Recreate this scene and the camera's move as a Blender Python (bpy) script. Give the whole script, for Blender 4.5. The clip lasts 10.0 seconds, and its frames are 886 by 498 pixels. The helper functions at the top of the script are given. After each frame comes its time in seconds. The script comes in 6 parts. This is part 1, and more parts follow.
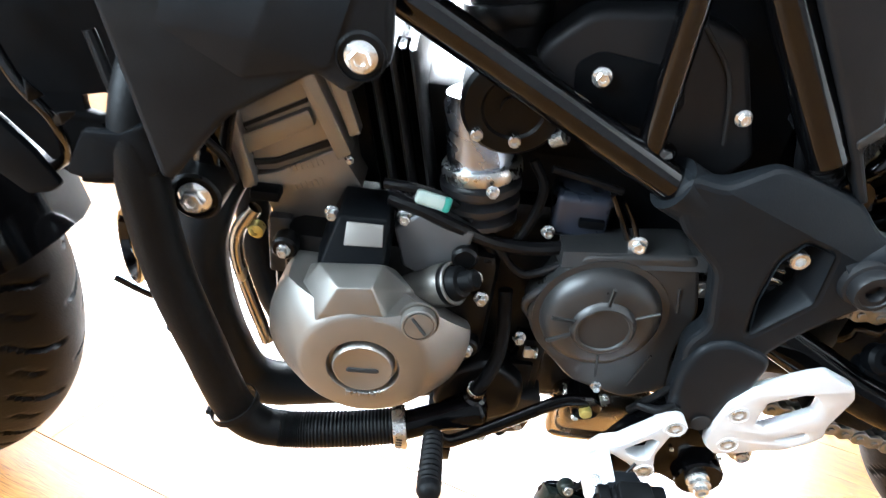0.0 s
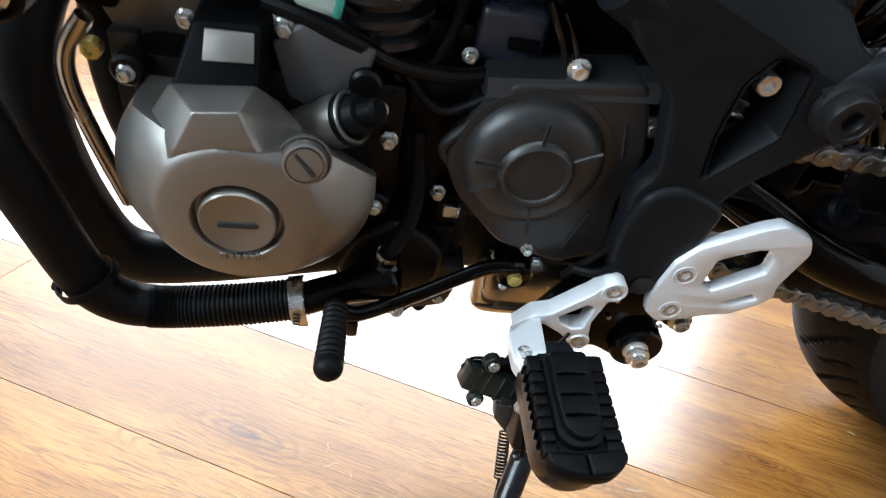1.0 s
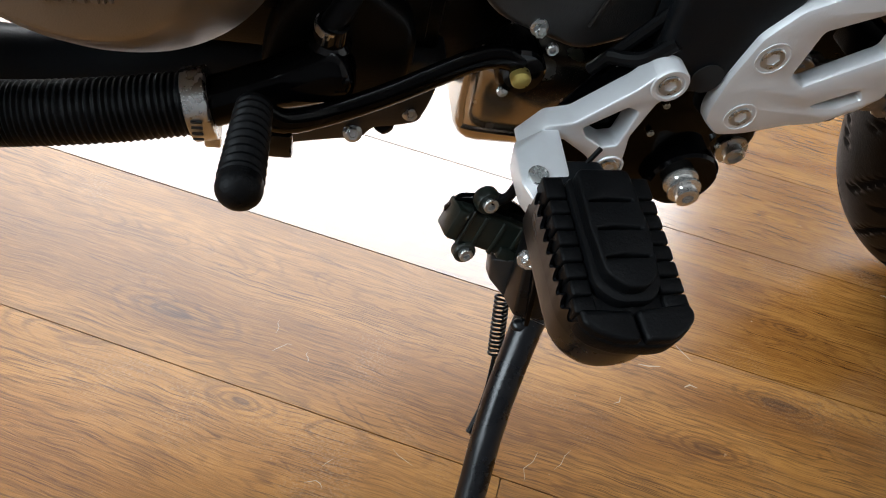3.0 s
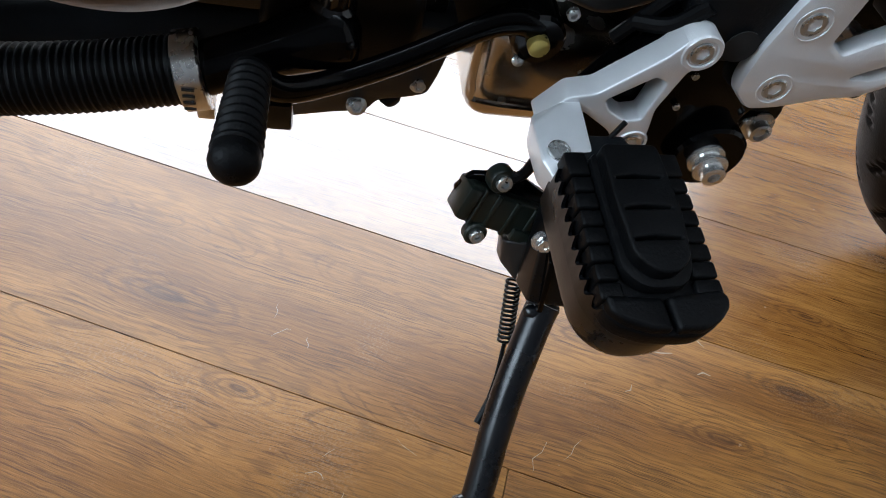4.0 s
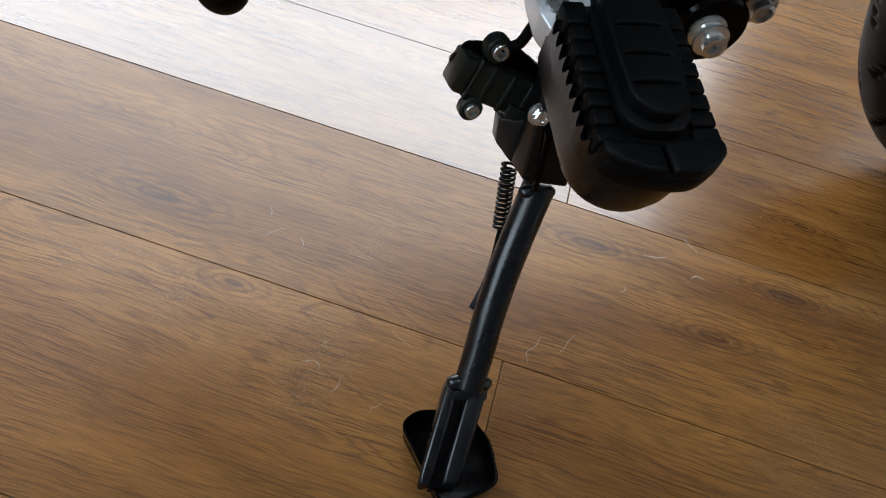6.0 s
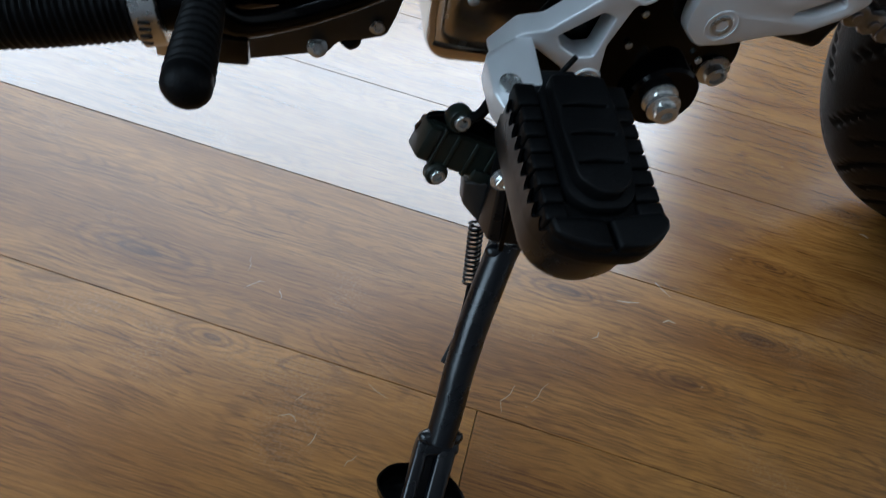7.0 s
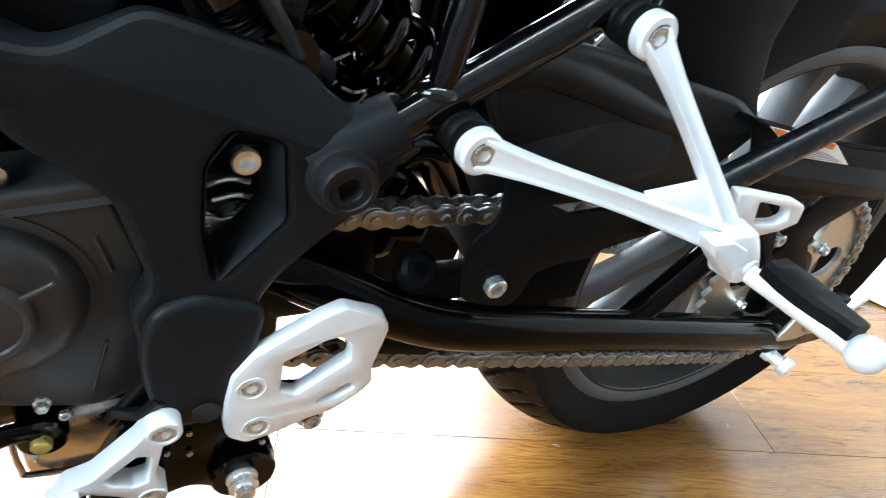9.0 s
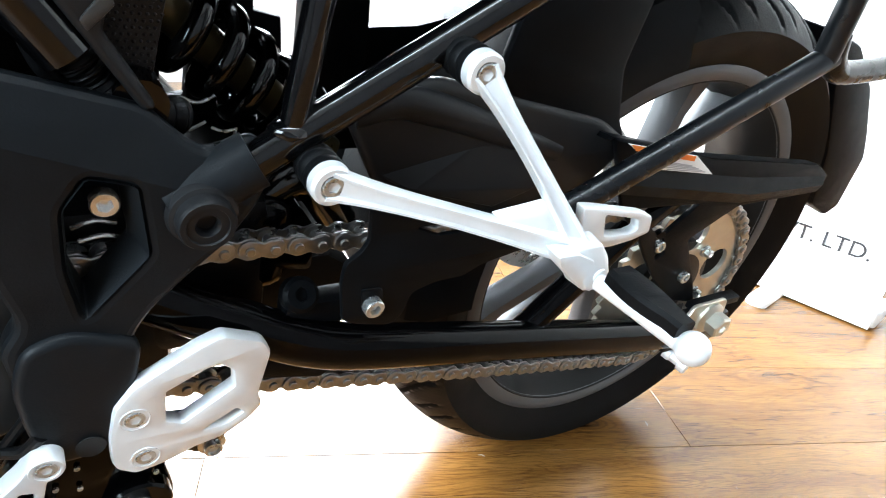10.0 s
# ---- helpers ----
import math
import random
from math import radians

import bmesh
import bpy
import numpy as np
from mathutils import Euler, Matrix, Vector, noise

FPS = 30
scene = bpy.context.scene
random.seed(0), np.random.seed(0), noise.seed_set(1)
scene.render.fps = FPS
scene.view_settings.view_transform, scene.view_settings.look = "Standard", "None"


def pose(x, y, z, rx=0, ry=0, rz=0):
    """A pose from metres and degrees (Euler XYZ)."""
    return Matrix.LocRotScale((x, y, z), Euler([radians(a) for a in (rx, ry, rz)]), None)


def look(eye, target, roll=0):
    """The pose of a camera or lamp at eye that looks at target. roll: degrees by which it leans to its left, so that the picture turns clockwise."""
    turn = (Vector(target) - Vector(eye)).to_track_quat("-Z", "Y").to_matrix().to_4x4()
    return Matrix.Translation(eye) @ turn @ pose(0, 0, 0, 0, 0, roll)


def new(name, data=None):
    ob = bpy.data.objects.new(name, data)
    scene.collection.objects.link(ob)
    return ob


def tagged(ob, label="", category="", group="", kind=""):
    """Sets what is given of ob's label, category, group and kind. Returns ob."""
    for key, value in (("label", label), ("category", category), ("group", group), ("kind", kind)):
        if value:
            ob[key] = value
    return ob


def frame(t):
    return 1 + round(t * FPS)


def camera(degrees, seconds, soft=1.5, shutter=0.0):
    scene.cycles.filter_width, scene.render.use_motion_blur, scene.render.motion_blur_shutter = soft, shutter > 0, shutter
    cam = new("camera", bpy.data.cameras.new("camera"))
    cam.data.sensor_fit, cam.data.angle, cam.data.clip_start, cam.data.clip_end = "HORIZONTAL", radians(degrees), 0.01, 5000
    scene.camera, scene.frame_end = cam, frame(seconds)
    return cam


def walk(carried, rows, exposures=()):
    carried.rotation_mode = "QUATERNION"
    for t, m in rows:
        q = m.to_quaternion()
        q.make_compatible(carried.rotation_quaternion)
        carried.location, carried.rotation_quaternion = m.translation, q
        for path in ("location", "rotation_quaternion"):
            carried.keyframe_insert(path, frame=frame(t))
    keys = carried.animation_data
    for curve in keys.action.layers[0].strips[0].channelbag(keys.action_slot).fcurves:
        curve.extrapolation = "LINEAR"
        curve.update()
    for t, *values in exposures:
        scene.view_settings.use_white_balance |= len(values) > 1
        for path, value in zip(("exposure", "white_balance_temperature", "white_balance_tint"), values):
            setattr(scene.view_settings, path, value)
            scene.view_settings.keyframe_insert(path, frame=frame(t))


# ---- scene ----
# camera and its walk
cam = camera(69.0, 10.0, soft=1.0, shutter=0.25)
PATH = [
    (0, (0.0614, 0.1038, 0.6448), (0.0959, 1.0069, 0.2168), 7.73),
    (0.5, (0.0790, 0.1368, 0.6038), (0.1801, 1.0065, 0.1208), 9.44),
    (1, (0.0931, 0.1631, 0.5682), (0.2397, 0.9907, 0.0263), 10.84),
    (1.5, (0.1076, 0.1872, 0.5298), (0.2949, 0.9698, -0.0639), 12.13),
    (2, (0.1113, 0.2046, 0.4962), (0.3001, 0.9635, -0.1270), 11.94),
    (2.5, (0.1176, 0.2303, 0.4647), (0.3134, 0.9676, -0.1819), 12.44),
    (4, (0.1154, 0.2674, 0.4261), (0.3201, 0.9697, -0.2557), 13.86),
    (4.5, (0.1174, 0.2677, 0.4217), (0.3163, 0.9617, -0.2702), 13.64),
    (5, (0.1202, 0.2628, 0.4098), (0.3154, 0.9340, -0.3053), 13.36),
    (5.5, (0.1179, 0.2495, 0.3975), (0.3112, 0.9001, -0.3369), 13.71),
    (5.7, (0.1178, 0.2442, 0.3957), (0.3180, 0.8886, -0.3424), 14.50),
    (6.8, (0.1195, 0.2355, 0.4058), (0.3509, 0.9012, -0.3036), 15.33),
    (7, (0.1285, 0.2431, 0.4203), (0.3527, 0.9185, -0.2823), 14.68),
    (7.5, (0.1465, 0.2490, 0.4576), (0.4325, 0.9729, -0.1703), 13.89),
    (8, (0.1947, 0.2551, 0.5196), (0.5184, 1.0112, -0.0491), 11.52),
    (8.5, (0.2265, 0.2438, 0.5594), (0.6314, 1.0182, 0.0732), 10.48),
    (9, (0.2681, 0.2210, 0.5862), (0.7248, 0.9891, 0.1373), 8.87),
    (9.5, (0.2926, 0.1961, 0.5987), (0.7822, 0.9547, 0.1690), 7.71),
    (10, (0.3030, 0.1761, 0.6071), (0.8199, 0.9244, 0.1915), 7.38),
]
EXPOSURES = [(0.0, 1.15, 5800, 6), (0.5, 0.24, 5800, 7), (1.0, -0.10, 5950, 7), (1.5, -0.38, 6250, 9), (2.0, -0.58, 6450, 10), (2.5, -0.74, 6450, 10), (4.0, -1.11, 5850, 9), (4.5, -1.22, 5800, 8), (5.0, -1.40, 5970, 9),
             (5.7, -1.58, 6120, 10), (7.0, -1.72, 5380, 4), (7.5, -1.17, 5400, 2), (8.0, -0.35, 5500, 2), (8.5, 0.25, 5650, 2), (9.0, 0.42, 5750, 3), (9.5, 0.50, 5850, 4), (10.0, 0.52, 5950, 5)]
walk(cam, [(t, look(e, g, r)) for t, e, g, r in PATH], EXPOSURES)

# ---- light ----
world = bpy.data.worlds.new("world")
scene.world = world
world.use_nodes = True
_nt = world.node_tree
_sky = _nt.nodes.new("ShaderNodeTexSky")
_sky.sky_type = "NISHITA"
_sky.sun_disc = False
_sky.sun_elevation = radians(40)
_sky.sun_rotation = radians(20)
_nt.links.new(_sky.outputs[0], _nt.nodes["Background"].inputs[0])
_nt.nodes["Background"].inputs[1].default_value = 0.08


def area_lamp(name, eye, target, sx, sy, watts, colour):
    li = bpy.data.lights.new(name, "AREA")
    li.shape, li.size, li.size_y, li.energy, li.color = "RECTANGLE", sx, sy, watts, colour
    ob = new(name, li)
    ob.matrix_world = look(eye, target)
    return ob


area_lamp("shop_window_daylight", (0.20, 3.02, 1.95), (0.20, 0.0, 0.9), 4.1, 2.1, 540.0, (0.97, 0.985, 1.0))
# side window and batten are unseen, placed from the bright left and top faces
area_lamp("side_window_daylight", (-2.62, -0.5, 1.75), (0.2, 0.6, 0.5), 2.2, 1.6, 200.0, (0.84, 0.945, 1.0))
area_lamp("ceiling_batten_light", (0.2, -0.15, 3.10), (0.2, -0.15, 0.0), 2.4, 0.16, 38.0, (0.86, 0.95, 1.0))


# ---- materials ----
def material(name, colour, rough=0.5, metal=0.0, spec=0.5, grain=0.0, scale=60.0, bump=0.0, bscale=400.0, coat=0.0, wear=0.0, wear_colour=(0.5, 0.5, 0.5), scratch=0.0):
    """A surface with two scales of variation in colour and gloss, and a fine relief."""
    m = bpy.data.materials.new(name)
    m.use_nodes = True
    nt = m.node_tree
    b = nt.nodes["Principled BSDF"]
    b.inputs["Base Color"].default_value = (*colour, 1)
    b.inputs["Roughness"].default_value = rough
    b.inputs["Metallic"].default_value = metal
    b.inputs["Specular IOR Level"].default_value = spec
    b.inputs["Coat Weight"].default_value = coat
    b.inputs["Coat Roughness"].default_value = 0.08
    tc = nt.nodes.new("ShaderNodeTexCoord")
    n1 = nt.nodes.new("ShaderNodeTexNoise")
    n1.inputs["Scale"].default_value = scale
    n1.inputs["Detail"].default_value = 6
    nt.links.new(tc.outputs["Object"], n1.inputs["Vector"])
    n2 = nt.nodes.new("ShaderNodeTexNoise")
    n2.inputs["Scale"].default_value = scale * 0.17
    n2.inputs["Detail"].default_value = 4
    nt.links.new(tc.outputs["Object"], n2.inputs["Vector"])
    mixv = nt.nodes.new("ShaderNodeMath")
    mixv.operation = "ADD"
    nt.links.new(n1.outputs[0], mixv.inputs[0])
    nt.links.new(n2.outputs[0], mixv.inputs[1])
    if grain:
        ramp = nt.nodes.new("ShaderNodeMapRange")
        ramp.inputs["From Min"].default_value, ramp.inputs["From Max"].default_value = 0.6, 1.4
        ramp.inputs["To Min"].default_value, ramp.inputs["To Max"].default_value = 1 - grain, 1 + grain
        nt.links.new(mixv.outputs[0], ramp.inputs["Value"])
        mul = nt.nodes.new("ShaderNodeMix")
        mul.data_type, mul.blend_type = "RGBA", "MULTIPLY"
        mul.inputs["Factor"].default_value = 1
        mul.inputs["A"].default_value = (*colour, 1)
        nt.links.new(ramp.outputs[0], mul.inputs["B"])
        out = mul.outputs["Result"]
        if wear:
            n3 = nt.nodes.new("ShaderNodeTexNoise")
            n3.inputs["Scale"].default_value = scale * 2.5
            n3.inputs["Detail"].default_value = 8
            nt.links.new(tc.outputs["Object"], n3.inputs["Vector"])
            r3 = nt.nodes.new("ShaderNodeMapRange")
            r3.inputs["From Min"].default_value, r3.inputs["From Max"].default_value = 0.62, 0.75
            r3.inputs["To Max"].default_value = wear
            nt.links.new(n3.outputs[0], r3.inputs["Value"])
            mx = nt.nodes.new("ShaderNodeMix")
            mx.data_type = "RGBA"
            mx.inputs["B"].default_value = (*wear_colour, 1)
            nt.links.new(r3.outputs[0], mx.inputs["Factor"])
            nt.links.new(out, mx.inputs["A"])
            out = mx.outputs["Result"]
        nt.links.new(out, b.inputs["Base Color"])
        rr = nt.nodes.new("ShaderNodeMapRange")
        rr.inputs["From Min"].default_value, rr.inputs["From Max"].default_value = 0.6, 1.4
        rr.inputs["To Min"].default_value, rr.inputs["To Max"].default_value = max(rough - 0.10, 0.03), min(rough + 0.10, 1)
        nt.links.new(mixv.outputs[0], rr.inputs["Value"])
        nt.links.new(rr.outputs[0], b.inputs["Roughness"])
    if bump:
        n4 = nt.nodes.new("ShaderNodeTexNoise")
        n4.inputs["Scale"].default_value = bscale
        n4.inputs["Detail"].default_value = 5
        nt.links.new(tc.outputs["Object"], n4.inputs["Vector"])
        bp = nt.nodes.new("ShaderNodeBump")
        bp.inputs["Strength"].default_value = bump
        bp.inputs["Distance"].default_value = 0.0006
        nt.links.new(n4.outputs[0], bp.inputs["Height"])
        nt.links.new(bp.outputs[0], b.inputs["Normal"])
    return m


M_GLOSS = material("gloss_black_paint", (0.0012, 0.0012, 0.0014), 0.10, 0, 0.45, 0.3, 40)
M_ENAMEL = material("black_enamel", (0.0011, 0.0011, 0.0013), 0.13, 0, 0.12, 0.3, 40)
M_SATIN = material("satin_black_powder_coat", (0.003, 0.0036, 0.0045), 0.30, 0, 0.36, 0.08, 60, 0.05, 900)
M_STAND = material("dull_black_enamel", (0.0016, 0.0024, 0.0040), 0.29, 0, 0.50, 0.12, 50, 0.12, 500)
M_MATTE = material("matte_black_paint", (0.0066, 0.0078, 0.0092), 0.42, 0, 0.12, 0.2, 50, 0.25, 900)
M_PLASTIC = material("black_plastic", (0.0026, 0.0031, 0.0038), 0.44, 0, 0.055, 0.25, 60, 0.35, 1200)
M_RUBBER = material("black_rubber", (0.0024, 0.0026, 0.003), 0.46, 0, 0.11, 0.35, 70, 0.4, 700, wear=0.12, wear_colour=(0.02, 0.02, 0.02))
M_TYRE = material("tyre_rubber", (0.0030, 0.0031, 0.0034), 0.50, 0, 0.09, 0.3, 40, 0.4, 500, wear=0.12, wear_colour=(0.016, 0.015, 0.014))
M_CLUTCH = material("warm_grey_cast_paint", (0.235, 0.223, 0.205), 0.36, 0.80, 0.5, 0.08, 50, 0.3, 1400)
M_CASE = material("dark_grey_cast_paint", (0.050, 0.050, 0.050), 0.36, 0.60, 0.35, 0.12, 50, 0.3, 1300)
M_DARKCASE = material("black_cast_metal", (0.0024, 0.0024, 0.0025), 0.34, 0.0, 0.16, 0.2, 60, 0.35, 900)
M_ALU = material("bead_blasted_aluminium", (0.73, 0.75, 0.77), 0.40, 0.40, 0.5, 0.06, 80, 0.3, 1600)
M_POLISH = material("polished_steel", (0.74, 0.735, 0.715), 0.18, 0.78, 0.5, 0.12, 120, 0.05, 600)
M_ZINC = material("zinc_plated_steel", (0.50, 0.515, 0.51), 0.28, 0.85, 0.5, 0.25, 150, 0.15, 900)
M_CHAIN = material("oiled_chain_steel", (0.26, 0.258, 0.255), 0.32, 0.95, 0.5, 0.35, 160, 0.2, 900)
M_GOLD = material("yellow_passivated_brass", (0.52, 0.42, 0.12), 0.32, 0.7, 0.5, 0.2, 150, 0.1, 700)
M_LABEL = material("dull_gold_foil", (0.075, 0.055, 0.022), 0.35, 0.6, 0.4, 0.2, 150)
M_RIM = material("grey_metallic_wheel_paint", (0.10, 0.103, 0.108), 0.44, 0.35, 0.3, 0.12, 60, 0.15, 800)
M_SPROCKET = material("zinc_yellow_sprocket_steel", (0.55, 0.53, 0.46), 0.35, 0.9, 0.5, 0.12, 90, 0.1, 700)
M_BOX = material("heat_tinted_steel", (0.50, 0.47, 0.42), 0.24, 1.0, 0.5, 0.2, 60, 0.08, 500)
M_INOX = material("brushed_stainless_clamp", (0.6, 0.6, 0.58), 0.3, 1.0, 0.5, 0.15, 200, 0.1, 900)
M_WHITE = material("white_printed_vinyl", (0.86, 0.86, 0.85), 0.45, 0, 0.4, 0.02, 10)
M_WALL = material("white_wall_paint", (0.75, 0.74, 0.72), 0.75, 0, 0.3, 0.03, 6, 0.3, 120)
# dark grey for the unseen walls, lowers the light bounced onto the bike
M_DIM = material("low_bounce_wall_grey", (0.10, 0.10, 0.105), 0.7, 0, 0.3, 0.05, 6, 0.3, 120)
M_CEIL = material("white_ceiling_paint", (0.48, 0.49, 0.51), 0.85, 0, 0.3, 0.03, 6, 0.2, 100)
M_INK = material("dark_grey_print", (0.05, 0.05, 0.055), 0.5, 0, 0.4)
M_GREYINK = material("light_grey_print", (0.42, 0.42, 0.43), 0.5, 0, 0.4)
M_ORANGE = material("orange_print", (0.75, 0.20, 0.02), 0.45, 0, 0.4)
M_SWITCH = material("dark_olive_moulded_plastic", (0.013, 0.018, 0.0145), 0.34, 0, 0.42, 0.25, 90, 0.2, 900)
# near-black for seams, and for shade painted in place of slots and holes
M_GROOVE = material("seam_and_slot_shade", (0.008, 0.008, 0.008), 0.9)
M_TAG = material("pale_green_plastic", (0.33, 0.40, 0.365), 0.3, 0, 0.5, 0.2, 90)
M_TEAL = material("green_print", (0.03, 0.22, 0.17), 0.4, grain=.1, scale=80)
M_SUBFLOOR = material("dark_underlay", (0.03, 0.02, 0.015), 0.9)
M_SCRATCH = material("bared_pale_core", (0.27, 0.22, 0.165), 0.7, 0, 0.3, 0.1, 300)
M_HARNESS = material("cable_sleeve", (0.003, 0.003, 0.0034), 0.40, 0, 0.17, 0.3, 90, 0.6, 600)
M_RELAY = material("blue_grey_moulded_plastic", (0.022, 0.026, 0.038), 0.30, 0, 0.5, 0.2, 60, 0.2, 900)
M_BELLOWS = material("grey_black_rubber", (0.010, 0.010, 0.011), 0.34, 0, 0.5, 0.25, 70, 0.3, 700)
# wheel paint darkened for the shade inside the rim
M_BARREL = material("shaded_wheel_paint", (0.010, 0.0095, 0.009), 0.5, 0, 0.2, 0.2, 60, 0.15, 800)
M_INTAKE = material("satin_cast_aluminium", (0.34, 0.36, 0.40), 0.24, 1.0, 0.5, 0.12, 60, 0.15, 700)
M_PANEL = material("charcoal_satin_panel", (0.009, 0.0092, 0.010), 0.42, 0, 0.2, 0.12, 40, 0.2, 1200)


def wood(name, gloss, spec):
    """Oak laminate: long grain along each board, cathedral figure, knots, and a light gloss."""
    m = bpy.data.materials.new(name)
    m.use_nodes = True
    nt = m.node_tree
    b = nt.nodes["Principled BSDF"]
    N, K = nt.nodes.new, nt.links.new
    tc, info = N("ShaderNodeTexCoord"), N("ShaderNodeObjectInfo")
    off = N("ShaderNodeVectorMath")
    off.operation = "SCALE"
    off.inputs[0].default_value = (37.0, 11.0, 5.0)
    K(info.outputs["Random"], off.inputs["Scale"])
    add = N("ShaderNodeVectorMath")
    K(tc.outputs["Object"], add.inputs[0])
    K(off.outputs[0], add.inputs[1])

    wob = N("ShaderNodeTexNoise")
    wob.inputs["Scale"].default_value, wob.inputs["Detail"].default_value = 7.0, 3
    K(add.outputs[0], wob.inputs["Vector"])
    wv = N("ShaderNodeVectorMath")
    wv.operation = "MULTIPLY_ADD"
    wv.inputs[1].default_value, wv.inputs[2].default_value = (0.03, 0.022, 0.0), (-0.015, -0.011, 0.0)
    K(wob.outputs["Color"], wv.inputs[0])
    bent = N("ShaderNodeVectorMath")
    K(add.outputs[0], bent.inputs[0])
    K(wv.outputs[0], bent.inputs[1])

    def mapped(scale):
        mp = N("ShaderNodeMapping")
        mp.inputs["Scale"].default_value = scale
        K(bent.outputs[0], mp.inputs["Vector"])
        return mp.outputs[0]

    def tex(scale, s, detail, dist=0.0, rough=0.55):
        t = N("ShaderNodeTexNoise")
        t.inputs["Scale"].default_value, t.inputs["Detail"].default_value = s, detail
        t.inputs["Distortion"].default_value, t.inputs["Roughness"].default_value = dist, rough
        K(mapped(scale), t.inputs["Vector"])
        return t.outputs[0]

    def rng(v, a, b2, c, d):
        r = N("ShaderNodeMapRange")
        for k, q in zip(("From Min", "From Max", "To Min", "To Max"), (a, b2, c, d)):
            r.inputs[k].default_value = q
        K(v, r.inputs["Value"])
        return r.outputs[0]

    def mixc(f, a, b2, mode="MIX"):
        x = N("ShaderNodeMix")
        x.data_type, x.blend_type = "RGBA", mode
        for k, q in (("Factor", f), ("A", a), ("B", b2)):
            if isinstance(q, bpy.types.NodeSocket):
                K(q, x.inputs[k])
            else:
                x.inputs[k].default_value = q if k == "Factor" else (*q, 1)
        return x.outputs["Result"]

    broad = tex((1.0, 6.0, 1.0), 1.8, 4, 1.0)
    streak = tex((2.6, 74.0, 1.0), 4.0, 8, 0.4, 0.68)
    dash = tex((5.0, 165.0, 1.0), 4.0, 5, 0.4, 0.6)
    fine = tex((11.0, 260.0, 1.0), 4.0, 4, 0.25, 0.6)
    patch = tex((3.0, 14.0, 1.0), 2.0, 3, 0.8)
    figure = tex((0.9, 8.0, 1.0), 2.4, 3, 1.3, 0.45)
    ring = N("ShaderNodeMath")
    ring.operation = "SINE"
    k5 = N("ShaderNodeMath")
    k5.operation = "MULTIPLY_ADD"
    k5.inputs[1].default_value = 105.0
    K(figure, k5.inputs[0])
    K(rng(streak, 0.0, 1.0, 0.0, 5.0), k5.inputs[2])
    K(k5.outputs[0], ring.inputs[0])

    def times(a, b2):
        q = N("ShaderNodeMath")
        q.operation = "MULTIPLY"
        K(a, q.inputs[0])
        K(b2, q.inputs[1])
        return q.outputs[0]

    here = rng(patch, 0.40, 0.60, 0.40, 1.0)
    col = mixc(rng(broad, 0.36, 0.64, 0, 1), (0.140, 0.0585, 0.0110), (0.238, 0.1130, 0.0255))
    col = mixc(times(rng(ring.outputs[0], 0.35, 0.95, 0, 0.50), here), col, (0.060, 0.023, 0.007))
    col = mixc(rng(streak, 0.52, 0.67, 0, 0.56), col, (0.066, 0.026, 0.007))
    col = mixc(times(rng(dash, 0.54, 0.61, 0, 0.68), here), col, (0.032, 0.011, 0.003))
    col = mixc(rng(fine, 0.52, 0.61, 0, 0.27), col, (0.050, 0.021, 0.008))
    col = mixc(rng(fine, 0.45, 0.36, 0, 0.22), col, (0.29, 0.145, 0.046))
    # knots, with the grain bowed round them
    vo = N("ShaderNodeTexVoronoi")
    vo.inputs["Scale"].default_value = 1.0
    K(mapped((2.6, 7.0, 1.0)), vo.inputs["Vector"])
    kd = N("ShaderNodeMath")
    kd.operation = "MULTIPLY_ADD"
    kd.inputs[1].default_value = 95.0
    K(vo.outputs["Distance"], kd.inputs[0])
    K(rng(streak, 0.0, 1.0, 0.0, 7.0), kd.inputs[2])
    ks = N("ShaderNodeMath")
    ks.operation = "SINE"
    K(kd.outputs[0], ks.inputs[0])
    around = N("ShaderNodeMath")
    around.operation = "MULTIPLY"
    K(rng(ks.outputs[0], 0.0, 1.0, 0.0, 0.30), around.inputs[0])
    K(rng(vo.outputs["Distance"], 0.10, 0.34, 1.0, 0.0), around.inputs[1])
    col = mixc(around.outputs[0], col, (0.060, 0.025, 0.010))
    knot = rng(vo.outputs["Distance"], 0.02, 0.12, 0.7, 0.0)
    kn = N("ShaderNodeMath")
    kn.operation = "MULTIPLY"
    K(knot, kn.inputs[0])
    K(rng(tex((6.0, 40.0, 1.0), 3.0, 5, 1.0), 0.38, 0.6, 0.4, 0.95), kn.inputs[1])
    col = mixc(kn.outputs[0], col, (0.034, 0.015, 0.008))
    # single large knots, each with its rings drawn out along the board
    geo = N("ShaderNodeNewGeometry")
    for kx, ky, size in ((0.000, 0.639, 0.034), (0.070, 0.548, 0.022), (0.369, 0.599, 0.028), (0.449, 0.501, 0.026), (0.609, 0.632, 0.020), (0.545, 0.542, 0.024), (0.937, 0.678, 0.024)):
        mp = N("ShaderNodeMapping")
        mp.vector_type = "TEXTURE"
        mp.inputs["Location"].default_value = (kx, ky, 0)
        mp.inputs["Rotation"].default_value = (0, 0, radians(-22.3))
        mp.inputs["Scale"].default_value = (size, size * 0.34, 1)
        K(geo.outputs["Position"], mp.inputs["Vector"])
        ln = N("ShaderNodeVectorMath")
        ln.operation = "LENGTH"
        K(mp.outputs[0], ln.inputs[0])
        dd = N("ShaderNodeMath")
        K(ln.outputs["Value"], dd.inputs[0])
        K(rng(wob.outputs[0], 0.2, 0.8, -0.9, 0.9), dd.inputs[1])
        wv2 = N("ShaderNodeMath")
        wv2.operation = "MULTIPLY_ADD"
        wv2.inputs[1].default_value = 11.0
